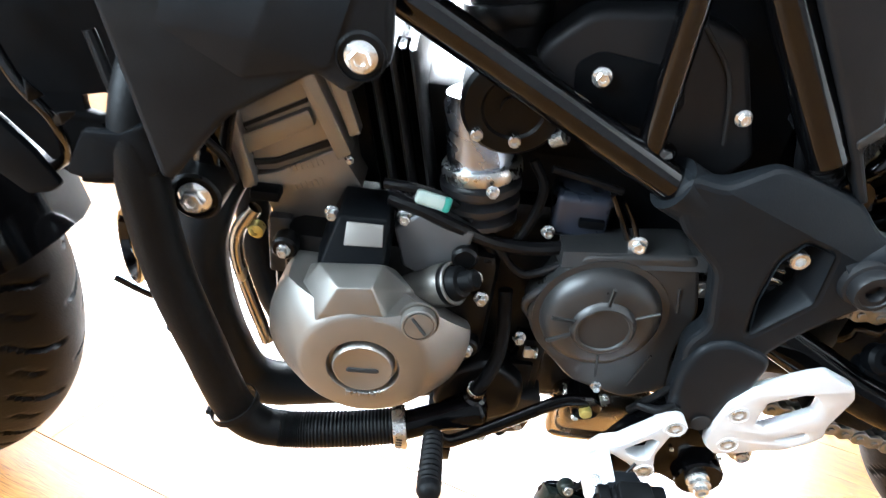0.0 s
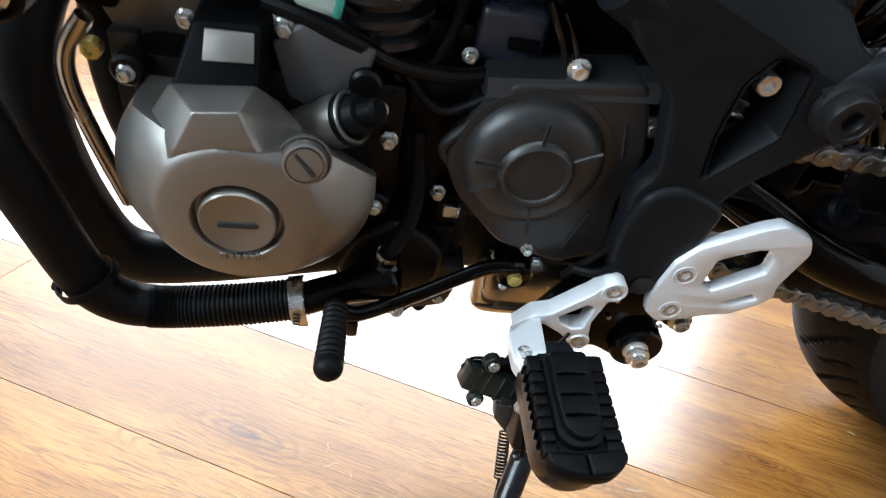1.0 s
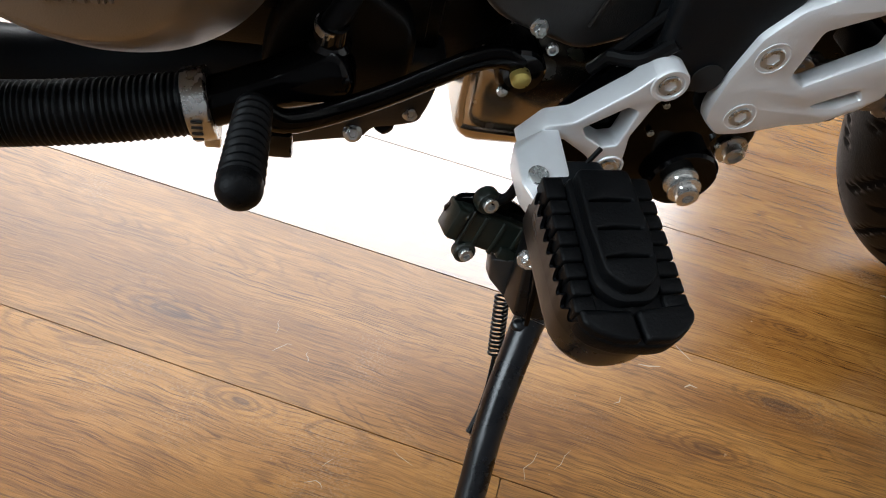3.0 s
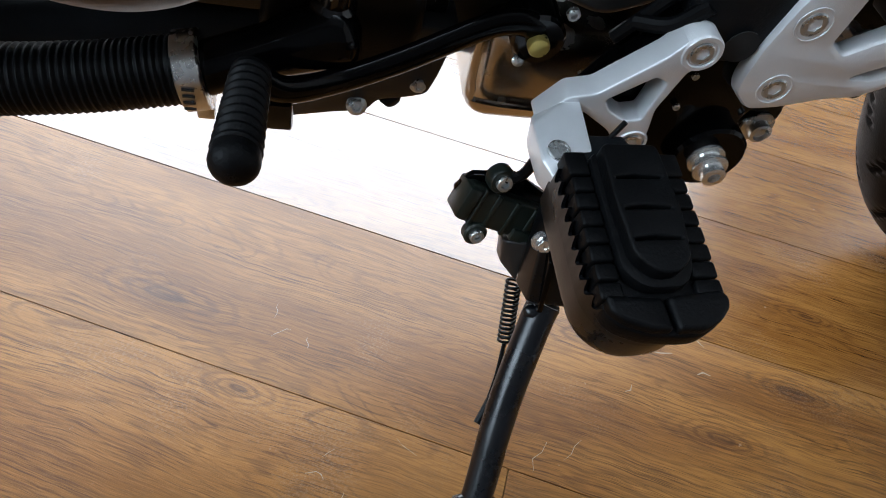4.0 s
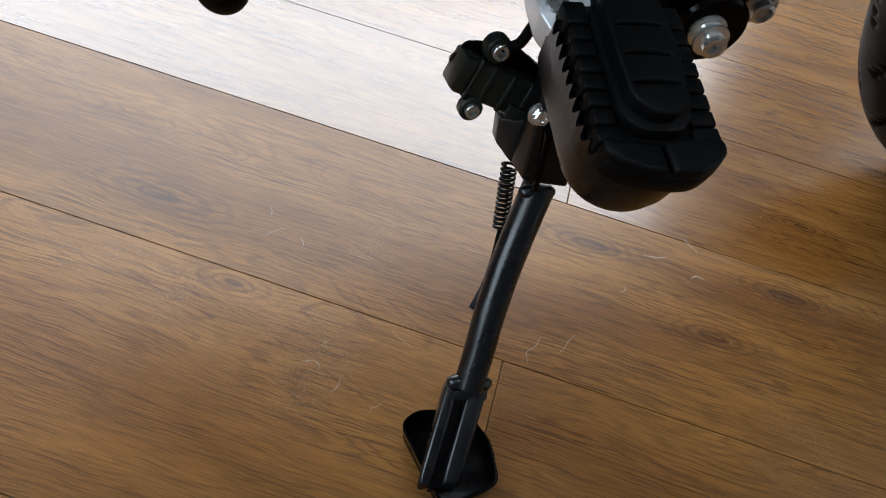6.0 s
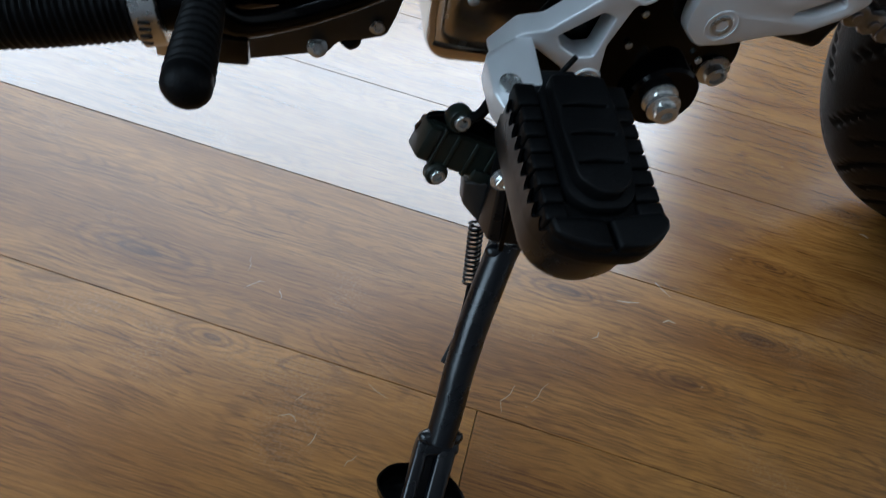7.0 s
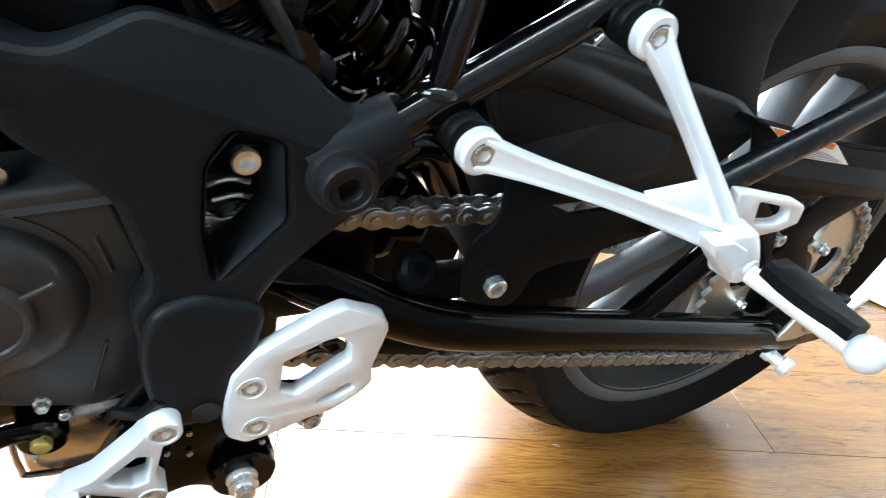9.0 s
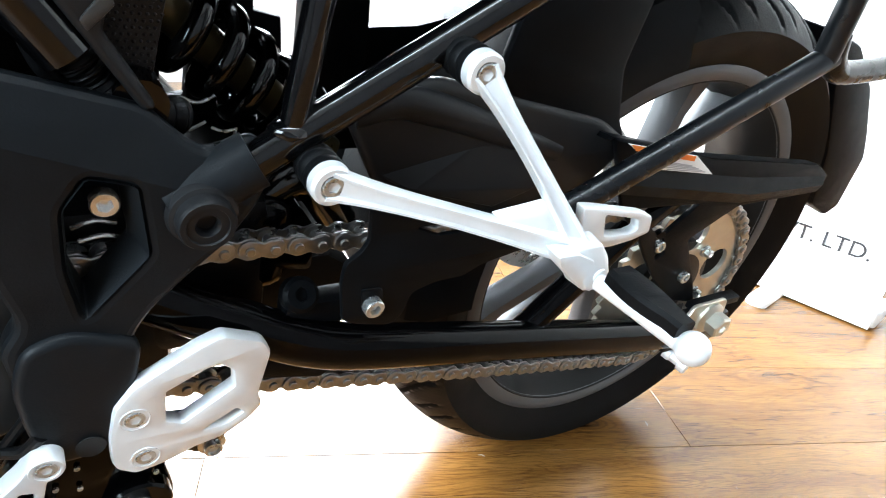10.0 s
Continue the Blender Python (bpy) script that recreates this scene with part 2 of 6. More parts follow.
        K(dd.outputs[0], wv2.inputs[0])
        K(rng(streak, 0.0, 1.0, 0.0, 6.0), wv2.inputs[2])
        sn = N("ShaderNodeMath")
        sn.operation = "SINE"
        K(wv2.outputs[0], sn.inputs[0])
        col = mixc(times(rng(sn.outputs[0], -0.1, 0.9, 0.0, 0.60), rng(dd.outputs[0], 0.7, 2.6, 1.0, 0.0)), col, (0.045, 0.018, 0.008))
        col = mixc(times(rng(dd.outputs[0], 0.2, 1.0, 0.75, 0.0), rng(dash, 0.35, 0.6, 0.4, 1.0)), col, (0.034, 0.015, 0.008))
    tone = rng(info.outputs["Random"], 0, 1, 0.86, 1.12)
    comb = N("ShaderNodeCombineColor")
    for i in range(3):
        K(tone, comb.inputs[i])
    col = mixc(1.0, col, comb.outputs[0], "MULTIPLY")
    # scuffs: pale hair scratches and small chips
    sv = N("ShaderNodeTexNoise")
    sv.inputs["Scale"].default_value, sv.inputs["Detail"].default_value = 85.0, 3
    K(tc.outputs["Object"], sv.inputs["Vector"])
    col = mixc(rng(sv.outputs[0], 0.74, 0.77, 0, 0.22), col, (0.5, 0.42, 0.34))
    sp1, sp2 = N("ShaderNodeTexNoise"), N("ShaderNodeTexNoise")
    sp1.inputs["Scale"].default_value, sp1.inputs["Detail"].default_value = 9.0, 3
    sp2.inputs["Scale"].default_value, sp2.inputs["Detail"].default_value, sp2.inputs["Roughness"].default_value = 420.0, 6, 0.75
    K(tc.outputs["Object"], sp1.inputs["Vector"])
    K(tc.outputs["Object"], sp2.inputs["Vector"])
    col = mixc(times(rng(sp1.outputs[0], 0.54, 0.72, 0, 0.22), rng(sp2.outputs[0], 0.48, 0.66, 0, 1)), col, (0.40, 0.34, 0.27))
    K(col, b.inputs["Base Color"])
    K(rng(streak, 0.3, 0.7, gloss - 0.04, gloss + 0.05), b.inputs["Roughness"])
    b.inputs["Specular IOR Level"].default_value = spec
    bp = N("ShaderNodeBump")
    bp.inputs["Strength"].default_value, bp.inputs["Distance"].default_value = 0.25, 0.0004
    K(fine, bp.inputs["Height"])
    K(bp.outputs[0], b.inputs["Normal"])
    return m


M_WOOD = wood("oak_laminate", 0.20, 0.6)
# duller copy of the scuffed boards, holds back the window glare on near rows
M_WOOD_DULL = wood("low_glare_oak_laminate", 0.39, 0.30)


def emission(name, colour, strength):
    m = bpy.data.materials.new(name)
    m.use_nodes = True
    b = m.node_tree.nodes["Principled BSDF"]
    b.inputs["Base Color"].default_value = (0, 0, 0, 1)
    b.inputs["Emission Color"].default_value = (*colour, 1)
    b.inputs["Emission Strength"].default_value = strength
    return m


M_SKYLIGHT = emission("overcast_daylight_backdrop", (1.0, 1.0, 0.99), 8.0)


# ---- mesh helpers ----
def mesh_of(bm, name, mat, smooth=35):
    me = bpy.data.meshes.new(name)
    bmesh.ops.recalc_face_normals(bm, faces=bm.faces)
    for f in bm.faces:
        f.smooth = smooth > 0
    if smooth:
        lim = radians(smooth)
        for e in bm.edges:
            if len(e.link_faces) == 2 and e.calc_face_angle(0) > lim:
                e.smooth = False
    bm.to_mesh(me)
    bm.free()
    me.materials.append(mat)
    return me


def part(name, bm, mat, parent, label="", smooth=35):
    me = bm if isinstance(bm, bpy.types.Mesh) else mesh_of(bm, name, mat, smooth)
    if isinstance(bm, bpy.types.Mesh) and not me.materials:
        me.materials.append(mat)
    ob = new(name, me)
    ob.parent = parent
    return tagged(ob, label)


def placed(name, me, parent, m, label=""):
    """Another object on a mesh that exists already, set at m inside its parent."""
    ob = new(name, me)
    ob.parent = parent
    ob.matrix_local = m
    return tagged(ob, label)


def plate(outer, y0, y1, holes=(), bevel=0.0015, steps=2):
    """A plate cut to the outline (x, z), from y0 to y1, with holes through it and rounded edges."""
    cu = bpy.data.curves.new("outline", "CURVE")
    cu.dimensions, cu.fill_mode = "2D", "BOTH"
    cu.extrude, cu.bevel_depth, cu.bevel_resolution = abs(y1 - y0) / 2 - bevel, bevel, steps - 1
    cu.offset = -bevel
    for ring in (outer, *holes):
        s = cu.splines.new("POLY")
        s.points.add(len(ring) - 1)
        s.use_cyclic_u = True
        for p, (x, z) in zip(s.points, ring):
            p.co = (x, z, 0, 1)
    ob = bpy.data.objects.new("outline", cu)
    me = bpy.data.meshes.new_from_object(ob)
    bm = bmesh.new()
    bm.from_mesh(me)
    bpy.data.objects.remove(ob)
    bpy.data.curves.remove(cu)
    bpy.data.meshes.remove(me)
    bmesh.ops.remove_doubles(bm, verts=bm.verts, dist=1e-5)
    mid = (y0 + y1) / 2
    for v in bm.verts:
        v.co = Vector((v.co.x, mid - v.co.z, v.co.y))
    return bm


def rounded(pts, r, n=4):
    """A polygon with its corners rounded by about r."""
    out = []
    k = len(pts)
    for i in range(k):
        a, b, c = Vector(pts[i - 1]), Vector(pts[i]), Vector(pts[(i + 1) % k])
        u, w = a - b, c - b
        d = min(r, u.length * 0.45, w.length * 0.45)
        p, q = b + u.normalized() * d, b + w.normalized() * d
        for j in range(n + 1):
            s = j / n
            out.append(tuple((1 - s) ** 2 * p + 2 * s * (1 - s) * b + s * s * q))
    return out


def circle(cx, cz, r, n=24, a0=0.0):
    return [(cx + r * math.cos(a0 + 2 * math.pi * i / n), cz + r * math.sin(a0 + 2 * math.pi * i / n)) for i in range(n)]


def spline(pts, n=8):
    """A smooth line through the points."""
    P = [Vector(p) for p in pts]
    if len(P) == 2:
        return [P[0].lerp(P[1], i / n) for i in range(n + 1)]
    P = [2 * P[0] - P[1]] + P + [2 * P[-1] - P[-2]]
    out = []
    for i in range(1, len(P) - 2):
        for j in range(n):
            t = j / n
            a, b, c, d = P[i - 1:i + 3]
            out.append(0.5 * (2 * b + (c - a) * t + (2 * a - 5 * b + 4 * c - d) * t * t + (3 * b - a - 3 * c + d) * t ** 3))
    out.append(P[-2])
    return out


def sweep(bm, line, radius, seg=16, caps=True, flat=1.0):
    """A tube along the line; radius is a number or a function of 0..1; flat squeezes its section."""
    line = [Vector(p) for p in line]
    rings, n = [], len(line)
    side = None
    for i, p in enumerate(line):
        d = (line[min(i + 1, n - 1)] - line[max(i - 1, 0)]).normalized()
        if side is None:
            side = d.cross(Vector((0, 1, 0)))
            if side.length < 0.1:
                side = d.cross(Vector((1, 0, 0)))
        side = (side - d * side.dot(d)).normalized()
        other = d.cross(side)
        r = radius(i / (n - 1)) if callable(radius) else radius
        rings.append([bm.verts.new(p + r * (math.cos(2 * math.pi * k / seg) * side + flat * math.sin(2 * math.pi * k / seg) * other)) for k in range(seg)])
    for a, b in zip(rings, rings[1:]):
        for k in range(seg):
            bm.faces.new((a[k], a[(k + 1) % seg], b[(k + 1) % seg], b[k]))
    if caps:
        bm.faces.new(rings[0])
        bm.faces.new(rings[-1])
    return bm


def tube(pts, radius, seg=16, n=8, smooth_line=True):
    return sweep(bmesh.new(), spline(pts, n) if smooth_line else pts, radius, seg)


def lathe(bm, profile, centre=(0, 0, 0), axis=(0, -1, 0), seg=40, closed=False):
    """Turns a profile of (radius, height along the axis) about the axis."""
    ax = Vector(axis).normalized()
    u = ax.orthogonal().normalized()
    w = ax.cross(u)
    c = Vector(centre)
    rings = []
    for r, h in profile:
        if r < 1e-6:
            rings.append([bm.verts.new(c + ax * h)])
        else:
            rings.append([bm.verts.new(c + ax * h + r * (math.cos(2 * math.pi * k / seg) * u + math.sin(2 * math.pi * k / seg) * w)) for k in range(seg)])
    pairs = list(zip(rings, rings[1:])) + ([(rings[-1], rings[0])] if closed else [])
    for a, b in pairs:
        for k in range(seg):
            j = (k + 1) % seg
            if len(a) == 1 and len(b) == 1:
                continue
            if len(a) == 1:
                bm.faces.new((a[0], b[j], b[k]))
            elif len(b) == 1:
                bm.faces.new((a[k], a[j], b[0]))
            else:
                bm.faces.new((a[k], a[j], b[j], b[k]))
    if not closed:
        for e in (rings[0], rings[-1]):
            if len(e) > 1:
                bm.faces.new(e)
    return bm


def block(bm, x0, x1, y0, y1, z0, z1, bevel=0.002, seg=2, m=None):
    g = bmesh.ops.create_cube(bm, size=1)
    vs = g["verts"]
    for v in vs:
        v.co = Vector(((x0 + x1) / 2 + v.co.x * (x1 - x0), (y0 + y1) / 2 + v.co.y * (y1 - y0), (z0 + z1) / 2 + v.co.z * (z1 - z0)))
    if m is not None:
        for v in vs:
            v.co = m @ v.co
    if bevel:
        es = list({e for v in vs for e in v.link_edges})
        bmesh.ops.bevel(bm, geom=es, offset=bevel, segments=seg, affect="EDGES", profile=0.5)
    return bm


def grow(bm, rings, cap0=True, cap1=True):
    """Skins a run of rings (lists of points of one length) into a shell."""
    R = [[bm.verts.new(p) for p in r] for r in rings]
    k = len(R[0])
    for a, b in zip(R, R[1:]):
        for i in range(k):
            bm.faces.new((a[i], a[(i + 1) % k], b[(i + 1) % k], b[i]))
    if cap0:
        bm.faces.new(R[0])
    if cap1:
        bm.faces.new(R[-1])
    return bm


def hull(points, bevel=0.0):
    """The block whose corners are the points, its edges rounded."""
    bm = bmesh.new()
    for p in points:
        bm.verts.new(p)
    g = bmesh.ops.convex_hull(bm, input=bm.verts)
    junk = [v for v in bm.verts if not v.link_faces]
    bmesh.ops.delete(bm, geom=junk, context="VERTS")
    bmesh.ops.dissolve_limit(bm, angle_limit=radians(4), verts=bm.verts, edges=bm.edges)
    if bevel:
        bmesh.ops.bevel(bm, geom=list(bm.edges), offset=bevel, segments=3, affect="EDGES", profile=0.5)
    return bm


def bolt_mesh(name, r, kind, mat, length=0.012):
    """A bolt along -y: 'socket' has a round head with a hexagon socket, 'hex' a hexagon head on a flange."""
    bm = bmesh.new()
    if kind == "socket":
        seg = 24
        u = [(math.cos(2 * math.pi * i / seg), math.sin(2 * math.pi * i / seg)) for i in range(seg)]
        hx = []
        for c, s in u:
            a = math.atan2(s, c) % (math.pi / 3) - math.pi / 6
            q = 0.5 * r / math.cos(a)
            hx.append((q * c, q * s))
        rings = [[(r * c, 0.0, r * s) for c, s in u], [(r * c, -length * 0.85, r * s) for c, s in u], [(0.88 * r * c, -length, 0.88 * r * s) for c, s in u],
                 [(0.62 * r * c, -length, 0.62 * r * s) for c, s in u], [(x, -length * 0.97, z) for x, z in hx], [(x, -length * 0.35, z) for x, z in hx]]
        grow(bm, rings)
    else:
        seg = 24
        u = [(math.cos(2 * math.pi * i / seg), math.sin(2 * math.pi * i / seg)) for i in range(seg)]
        hx = []
        for c, s in u:
            a = math.atan2(s, c) % (math.pi / 3) - math.pi / 6
            q = 0.62 * r / math.cos(a)
            hx.append((q * c, q * s))
        rings = [[(r * c, 0.0, r * s) for c, s in u], [(r * c, -length * 0.2, r * s) for c, s in u], [(0.8 * r * c, -length * 0.32, 0.8 * r * s) for c, s in u],
                 [(x, -length * 0.36, z) for x, z in hx], [(x, -length * 0.92, z) for x, z in hx], [(0.86 * x, -length, 0.86 * z) for x, z in hx],
                 [(0.5 * x, -length * 0.99, 0.5 * z) for x, z in hx], [(0.4 * x, -length * 0.86, 0.4 * z) for x, z in hx]]
        grow(bm, rings)
    return mesh_of(bm, name, mat, 25)


BOLT_S = bolt_mesh("socket_bolt", 0.0072, "socket", M_ZINC, 0.007)
BOLT_F = bolt_mesh("flush_bolt", 0.0072, "socket", M_ZINC, 0.0042)
BOLT_H = bolt_mesh("flange_bolt", 0.0060, "hex", M_ZINC, 0.0075)
BOLT_R = bolt_mesh("round_bolt", 0.0092, "socket", M_POLISH, 0.008)
BOLT_C = bolt_mesh("polished_bolt", 0.013, "hex", M_POLISH, 0.012)


def bolt(mesh, x, y, z, parent, size=1.0, turn=0.0, aim=(0, 0, 0), label=""):
    m = Matrix.Translation((x, y, z)) @ Euler([radians(a) for a in aim]).to_matrix().to_4x4() @ Matrix.Rotation(radians(turn), 4, "Y") @ Matrix.Scale(size, 4)
    return placed("bolt", mesh, parent, m, label)


# ---- the room ----
X0, X1, Y0, Y1, HIGH = -2.6, 3.6, -2.4, 3.0, 3.2
floor_bm = bmesh.new()
block(floor_bm, X0, X1, Y0, Y1, -0.08, -0.0105, 0)
floor = tagged(part("floor", floor_bm, M_SUBFLOOR, None, "oak laminate boards laid diagonally, scuffed and glossy", 0), category="floor", kind="structure")


def wall(name, x0, x1, y0, y1, openings=(), mat=None, label="white painted plaster wall"):
    """A wall; openings are (from, to, sill, head) along its length, and go right through."""
    bm = bmesh.new()
    along_x = x1 - x0 > y1 - y0
    a0, a1 = (x0, x1) if along_x else (y0, y1)
    spans, at = [], a0
    for o in openings:
        spans += [(at, o[0], 0, HIGH), (o[0], o[1], 0, o[2]), (o[0], o[1], o[3], HIGH)]
        at = o[1]
    spans.append((at, a1, 0, HIGH))
    for p, q, z0, z1 in spans:
        if q > p and z1 > z0:
            block(bm, *((p, q, y0, y1) if along_x else (x0, x1, p, q)), z0, z1, 0)
    return tagged(part(name, bm, mat or M_WALL, None, label, 0), category="wall", kind="structure")


wall("wall_north", X0 - 0.2, X1 + 0.2, Y1, Y1 + 0.2, [(-1.85, 2.25, 0.9, 3.0)])
# south and west walls are unseen and kept dark to limit the fill
wall("wall_south", X0 - 0.2, X1 + 0.2, Y0 - 0.2, Y0, (), M_DIM, "unseen wall in dark grey to cut bounced light")
wall("wall_west", X0 - 0.2, X0, Y0, Y1, [(-1.6, 0.6, 0.95, 2.55)], M_DIM, "unseen wall in dark grey to cut bounced light")
wall("wall_east", X1, X1 + 0.2, Y0, Y1)
ceil_bm = bmesh.new()
block(ceil_bm, X0 - 0.2, X1 + 0.2, Y0 - 0.2, Y1 + 0.2, HIGH, HIGH + 0.15, 0)
tagged(part("ceiling", ceil_bm, M_CEIL, None, "plain white painted ceiling", 0), category="ceiling", kind="structure")
back_bm = bmesh.new()
block(back_bm, -4, 6.5, 4.4, 4.5, -1, 6.5, 0)
tagged(part("backdrop", back_bm, M_SKYLIGHT, None, "bright overcast street light outside the shop window", 0), category="backdrop", kind="structure")

# unseen overhead source, inferred from highlights on upward faces
lamp = tagged(new("ceiling_light"), "unseen slim white batten light under the ceiling", "light")
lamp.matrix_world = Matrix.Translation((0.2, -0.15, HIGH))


# ---- the motorcycle ----
bike = tagged(new("motorcycle"), "black naked motorcycle with grey engine covers leaning on its side stand", "motorcycle")
bike.matrix_world = Matrix.Translation((0, 0.734, 0)) @ Matrix.Rotation(radians(10.0), 4, "X")


RX, RZ, RR = 0.893, 0.319, 0.319


def tyre_mesh(R, rim_r, half, w, seg=760, across=36, period=24, flip=1):
    """A road tyre turned about y, with angled grooves sunk into its tread."""
    prof = []
    for i in range(across + 1):
        s = -1 + 2 * i / across
        a = abs(s)
        if a < 0.72:
            q = a / 0.72
            prof.append((R - (R - rim_r) * 0.50 * q ** 2.1, s / 0.72 * half * 1.16, s))
        else:
            q = (a - 0.72) / 0.28
            prof.append((R - (R - rim_r) * (0.50 + 0.52 * q), math.copysign(half * (1.16 + 0.05 * math.sin(q * 3.1)) * (1 - q) + w * 0.985 * q, s), s))
    bm = bmesh.new()
    rings = []
    for j in range(seg):
        th = 2 * math.pi * j / seg
        row = []
        for r, y, s in prof:
            a = abs(s)
            ph = (th * period / (2 * math.pi) + (0.5 if s > 0 else 0.0) + flip * 1.1 * a + 0.35 * math.sin(3.0 * a)) % 1.0
            deep = 0.0
            if 0.10 < a < 0.66 and abs(ph - 0.5) < 0.030 + 0.012 * a:
                deep = 0.0050
            if 0.34 < a < 0.60 and abs((ph + 0.45) % 1.0 - 0.5) < 0.028:
                deep = 0.0045
            q = r - deep
            row.append(bm.verts.new((q * math.cos(th), y, q * math.sin(th))))
        rings.append(row)
    for j in range(seg):
        p, q = rings[j], rings[(j + 1) % seg]
        for i in range(across):
            bm.faces.new((p[i], p[i + 1], q[i + 1], q[i]))
    return bm


def wheel(name, parent, m, R, rim_r, half, label, flip=1):
    """A cast wheel with five split spokes and its tyre, turned about y."""
    rim_bm = bmesh.new()
    w = half * 0.86
    lathe(rim_bm, [(rim_r, -w), (rim_r, -w + 0.006), (rim_r - 0.014, -w + 0.012), (rim_r - 0.022, -w * 0.5), (rim_r - 0.03, 0), (rim_r - 0.022, w * 0.5), (rim_r - 0.014, w - 0.012), (rim_r, w - 0.006), (rim_r, w),
                   (rim_r - 0.017, w), (rim_r - 0.022, w - 0.014), (rim_r - 0.030, w * 0.4), (rim_r - 0.036, 0), (rim_r - 0.030, -w * 0.4), (rim_r - 0.022, -w + 0.014), (rim_r - 0.017, -w)], seg=96, closed=True)
    # barrel takes the shaded copy, lip and spokes the lighter wheel paint
    rim = part(name, rim_bm, M_BARREL, parent, label)
    rim.matrix_local = m
    for sgn in (-1, 1):
        lip = bmesh.new()
        lathe(lip, [(rim_r + .001, w - .004), (rim_r + .001, w + .0015), (rim_r - .004, w + .0030), (rim_r - .013, w + .0020), (rim_r - .018, w - .002), (rim_r - .018, w - .006)], axis=(0, sgn, 0), seg=120, closed=True)
        part("rim_lip", lip, M_RIM, rim, "grey metallic rim edge")
    part("tyre", tyre_mesh(R, rim_r, half, w, flip=flip), M_TYRE, rim, "black road tyre with angled grooves", 50)
    sp_bm = bmesh.new()
    ring = []
    for d, hw, hy in ((0.035, 0.017, 0.020), (0.10, 0.012, 0.016), (0.17, 0.012, 0.018), (rim_r - 0.028, 0.020, 0.024)):
        ring.append([(d, -hy, -hw * .6), (d, -hy, hw * .6), (d, -hy * .5, hw), (d, hy * .5, hw), (d, hy, hw * .6), (d, hy, -hw * .6), (d, hy * .5, -hw), (d, -hy * .5, -hw)])
    grow(sp_bm, ring)
    me = mesh_of(sp_bm, "spoke", M_RIM)
    for k in range(5):
        for side in (-0.19, 0.19):
            placed("spoke", me, rim, Matrix.Rotation(radians(72 * k + 71) + side, 4, "Y"))
    hb = bmesh.new()
    lathe(hb, [(.016, -.075), (.030, -.07), (.036, -.05), (.046, -.03), (.046, .03), (.036, .06), (.016, .07)], seg=40)
    part("hub", hb, M_RIM, rim)
    return rim


rear_wheel = wheel("rear_wheel", bike, Matrix.Translation((RX, 0, RZ)), RR, 0.2385, 0.066, "dark grey cast rear wheel")
front_wheel = wheel("front_wheel", bike, Matrix.Translation((-0.567, 0.0, 0.30)) @ Matrix.Rotation(radians(-10), 4, "Z"), 0.30, 0.2385, 0.052, "dark grey cast front wheel", -1)
dbm = plate(circle(0, 0, .118, 72), .094, .099, [circle(0, 0, .072, 40)] + [circle((.083 + .012 * (i % 3)) * math.cos(i * .35), (.083 + .012 * (i % 3)) * math.sin(i * .35), .0035, 8) for i in range(18)], .0004, 1)
part("brake_disc", dbm, M_ZINC, rear_wheel, "drilled steel brake disc")
CHY, SPR, SX, SZ = -.105, .108, .209, .420
teeth = []
for i in range(42 * 4):
    a = 2 * math.pi * i / (42 * 4)
    r = SPR + (.0035, .0005, -.0035, .0005)[i % 4]
    teeth.append((r * math.cos(a), r * math.sin(a)))
holes = [circle(.068 * math.cos(2 * math.pi * k / 5 + .3), .068 * math.sin(2 * math.pi * k / 5 + .3), .021, 20) for k in range(5)]
sprocket = part("rear_sprocket", plate(teeth, CHY - .003, CHY + .003, holes + [circle(0, 0, .03, 24)], .0006, 1), M_SPROCKET, rear_wheel, "plated steel sprocket with round cut-outs")
carrier = bmesh.new()
lathe(carrier, [(.03, .05), (.058, .055), (.062, .075), (.058, .105), (.03, .111)], (0, 0, 0), seg=40)
part("sprocket_carrier", carrier, M_DARKCASE, rear_wheel)
for k in range(5):
    a = 2 * math.pi * (k + .5) / 5 + .3
    bolt(BOLT_H, .055 * math.cos(a), CHY - .003, .055 * math.sin(a), sprocket, 1.25)

# chain: rollers as the body, one plate pair to a link
PITCH = .01627
ux, uz = RX - SX, RZ - SZ
gap = math.hypot(ux, uz)
r1, r2 = .0365, SPR
base, tilt = math.atan2(uz, ux), math.asin((r2 - r1) / gap)
top_a, low_a = base + math.pi / 2 + tilt, base - math.pi / 2 - tilt
def on(cx, cz, r, a):
    return Vector((cx + r * math.cos(a), cz + r * math.sin(a)))
loop = [on(SX, SZ, r1, top_a + (2 * math.pi - (top_a - low_a)) * (1 - i / 24)) for i in range(25)]
loop += [on(RX, RZ, r2, top_a + (low_a - top_a) * i / 60) for i in range(61)]
last = loop[-1]
loop += [last.lerp(loop[0], i / 30) - Vector((0, .006 * math.sin(math.pi * i / 30))) for i in range(1, 31)]
dist = [0.0]
for a, b in zip(loop, loop[1:]):
    dist.append(dist[-1] + (b - a).length)
count = 2 * round(dist[-1] / PITCH / 2)
def along(s):
    s %= dist[-1]
    for i in range(len(loop) - 1):
        if dist[i + 1] >= s:
            return loop[i].lerp(loop[i + 1], (s - dist[i]) / max(dist[i + 1] - dist[i], 1e-9))
    return loop[-1]
step = dist[-1] / count
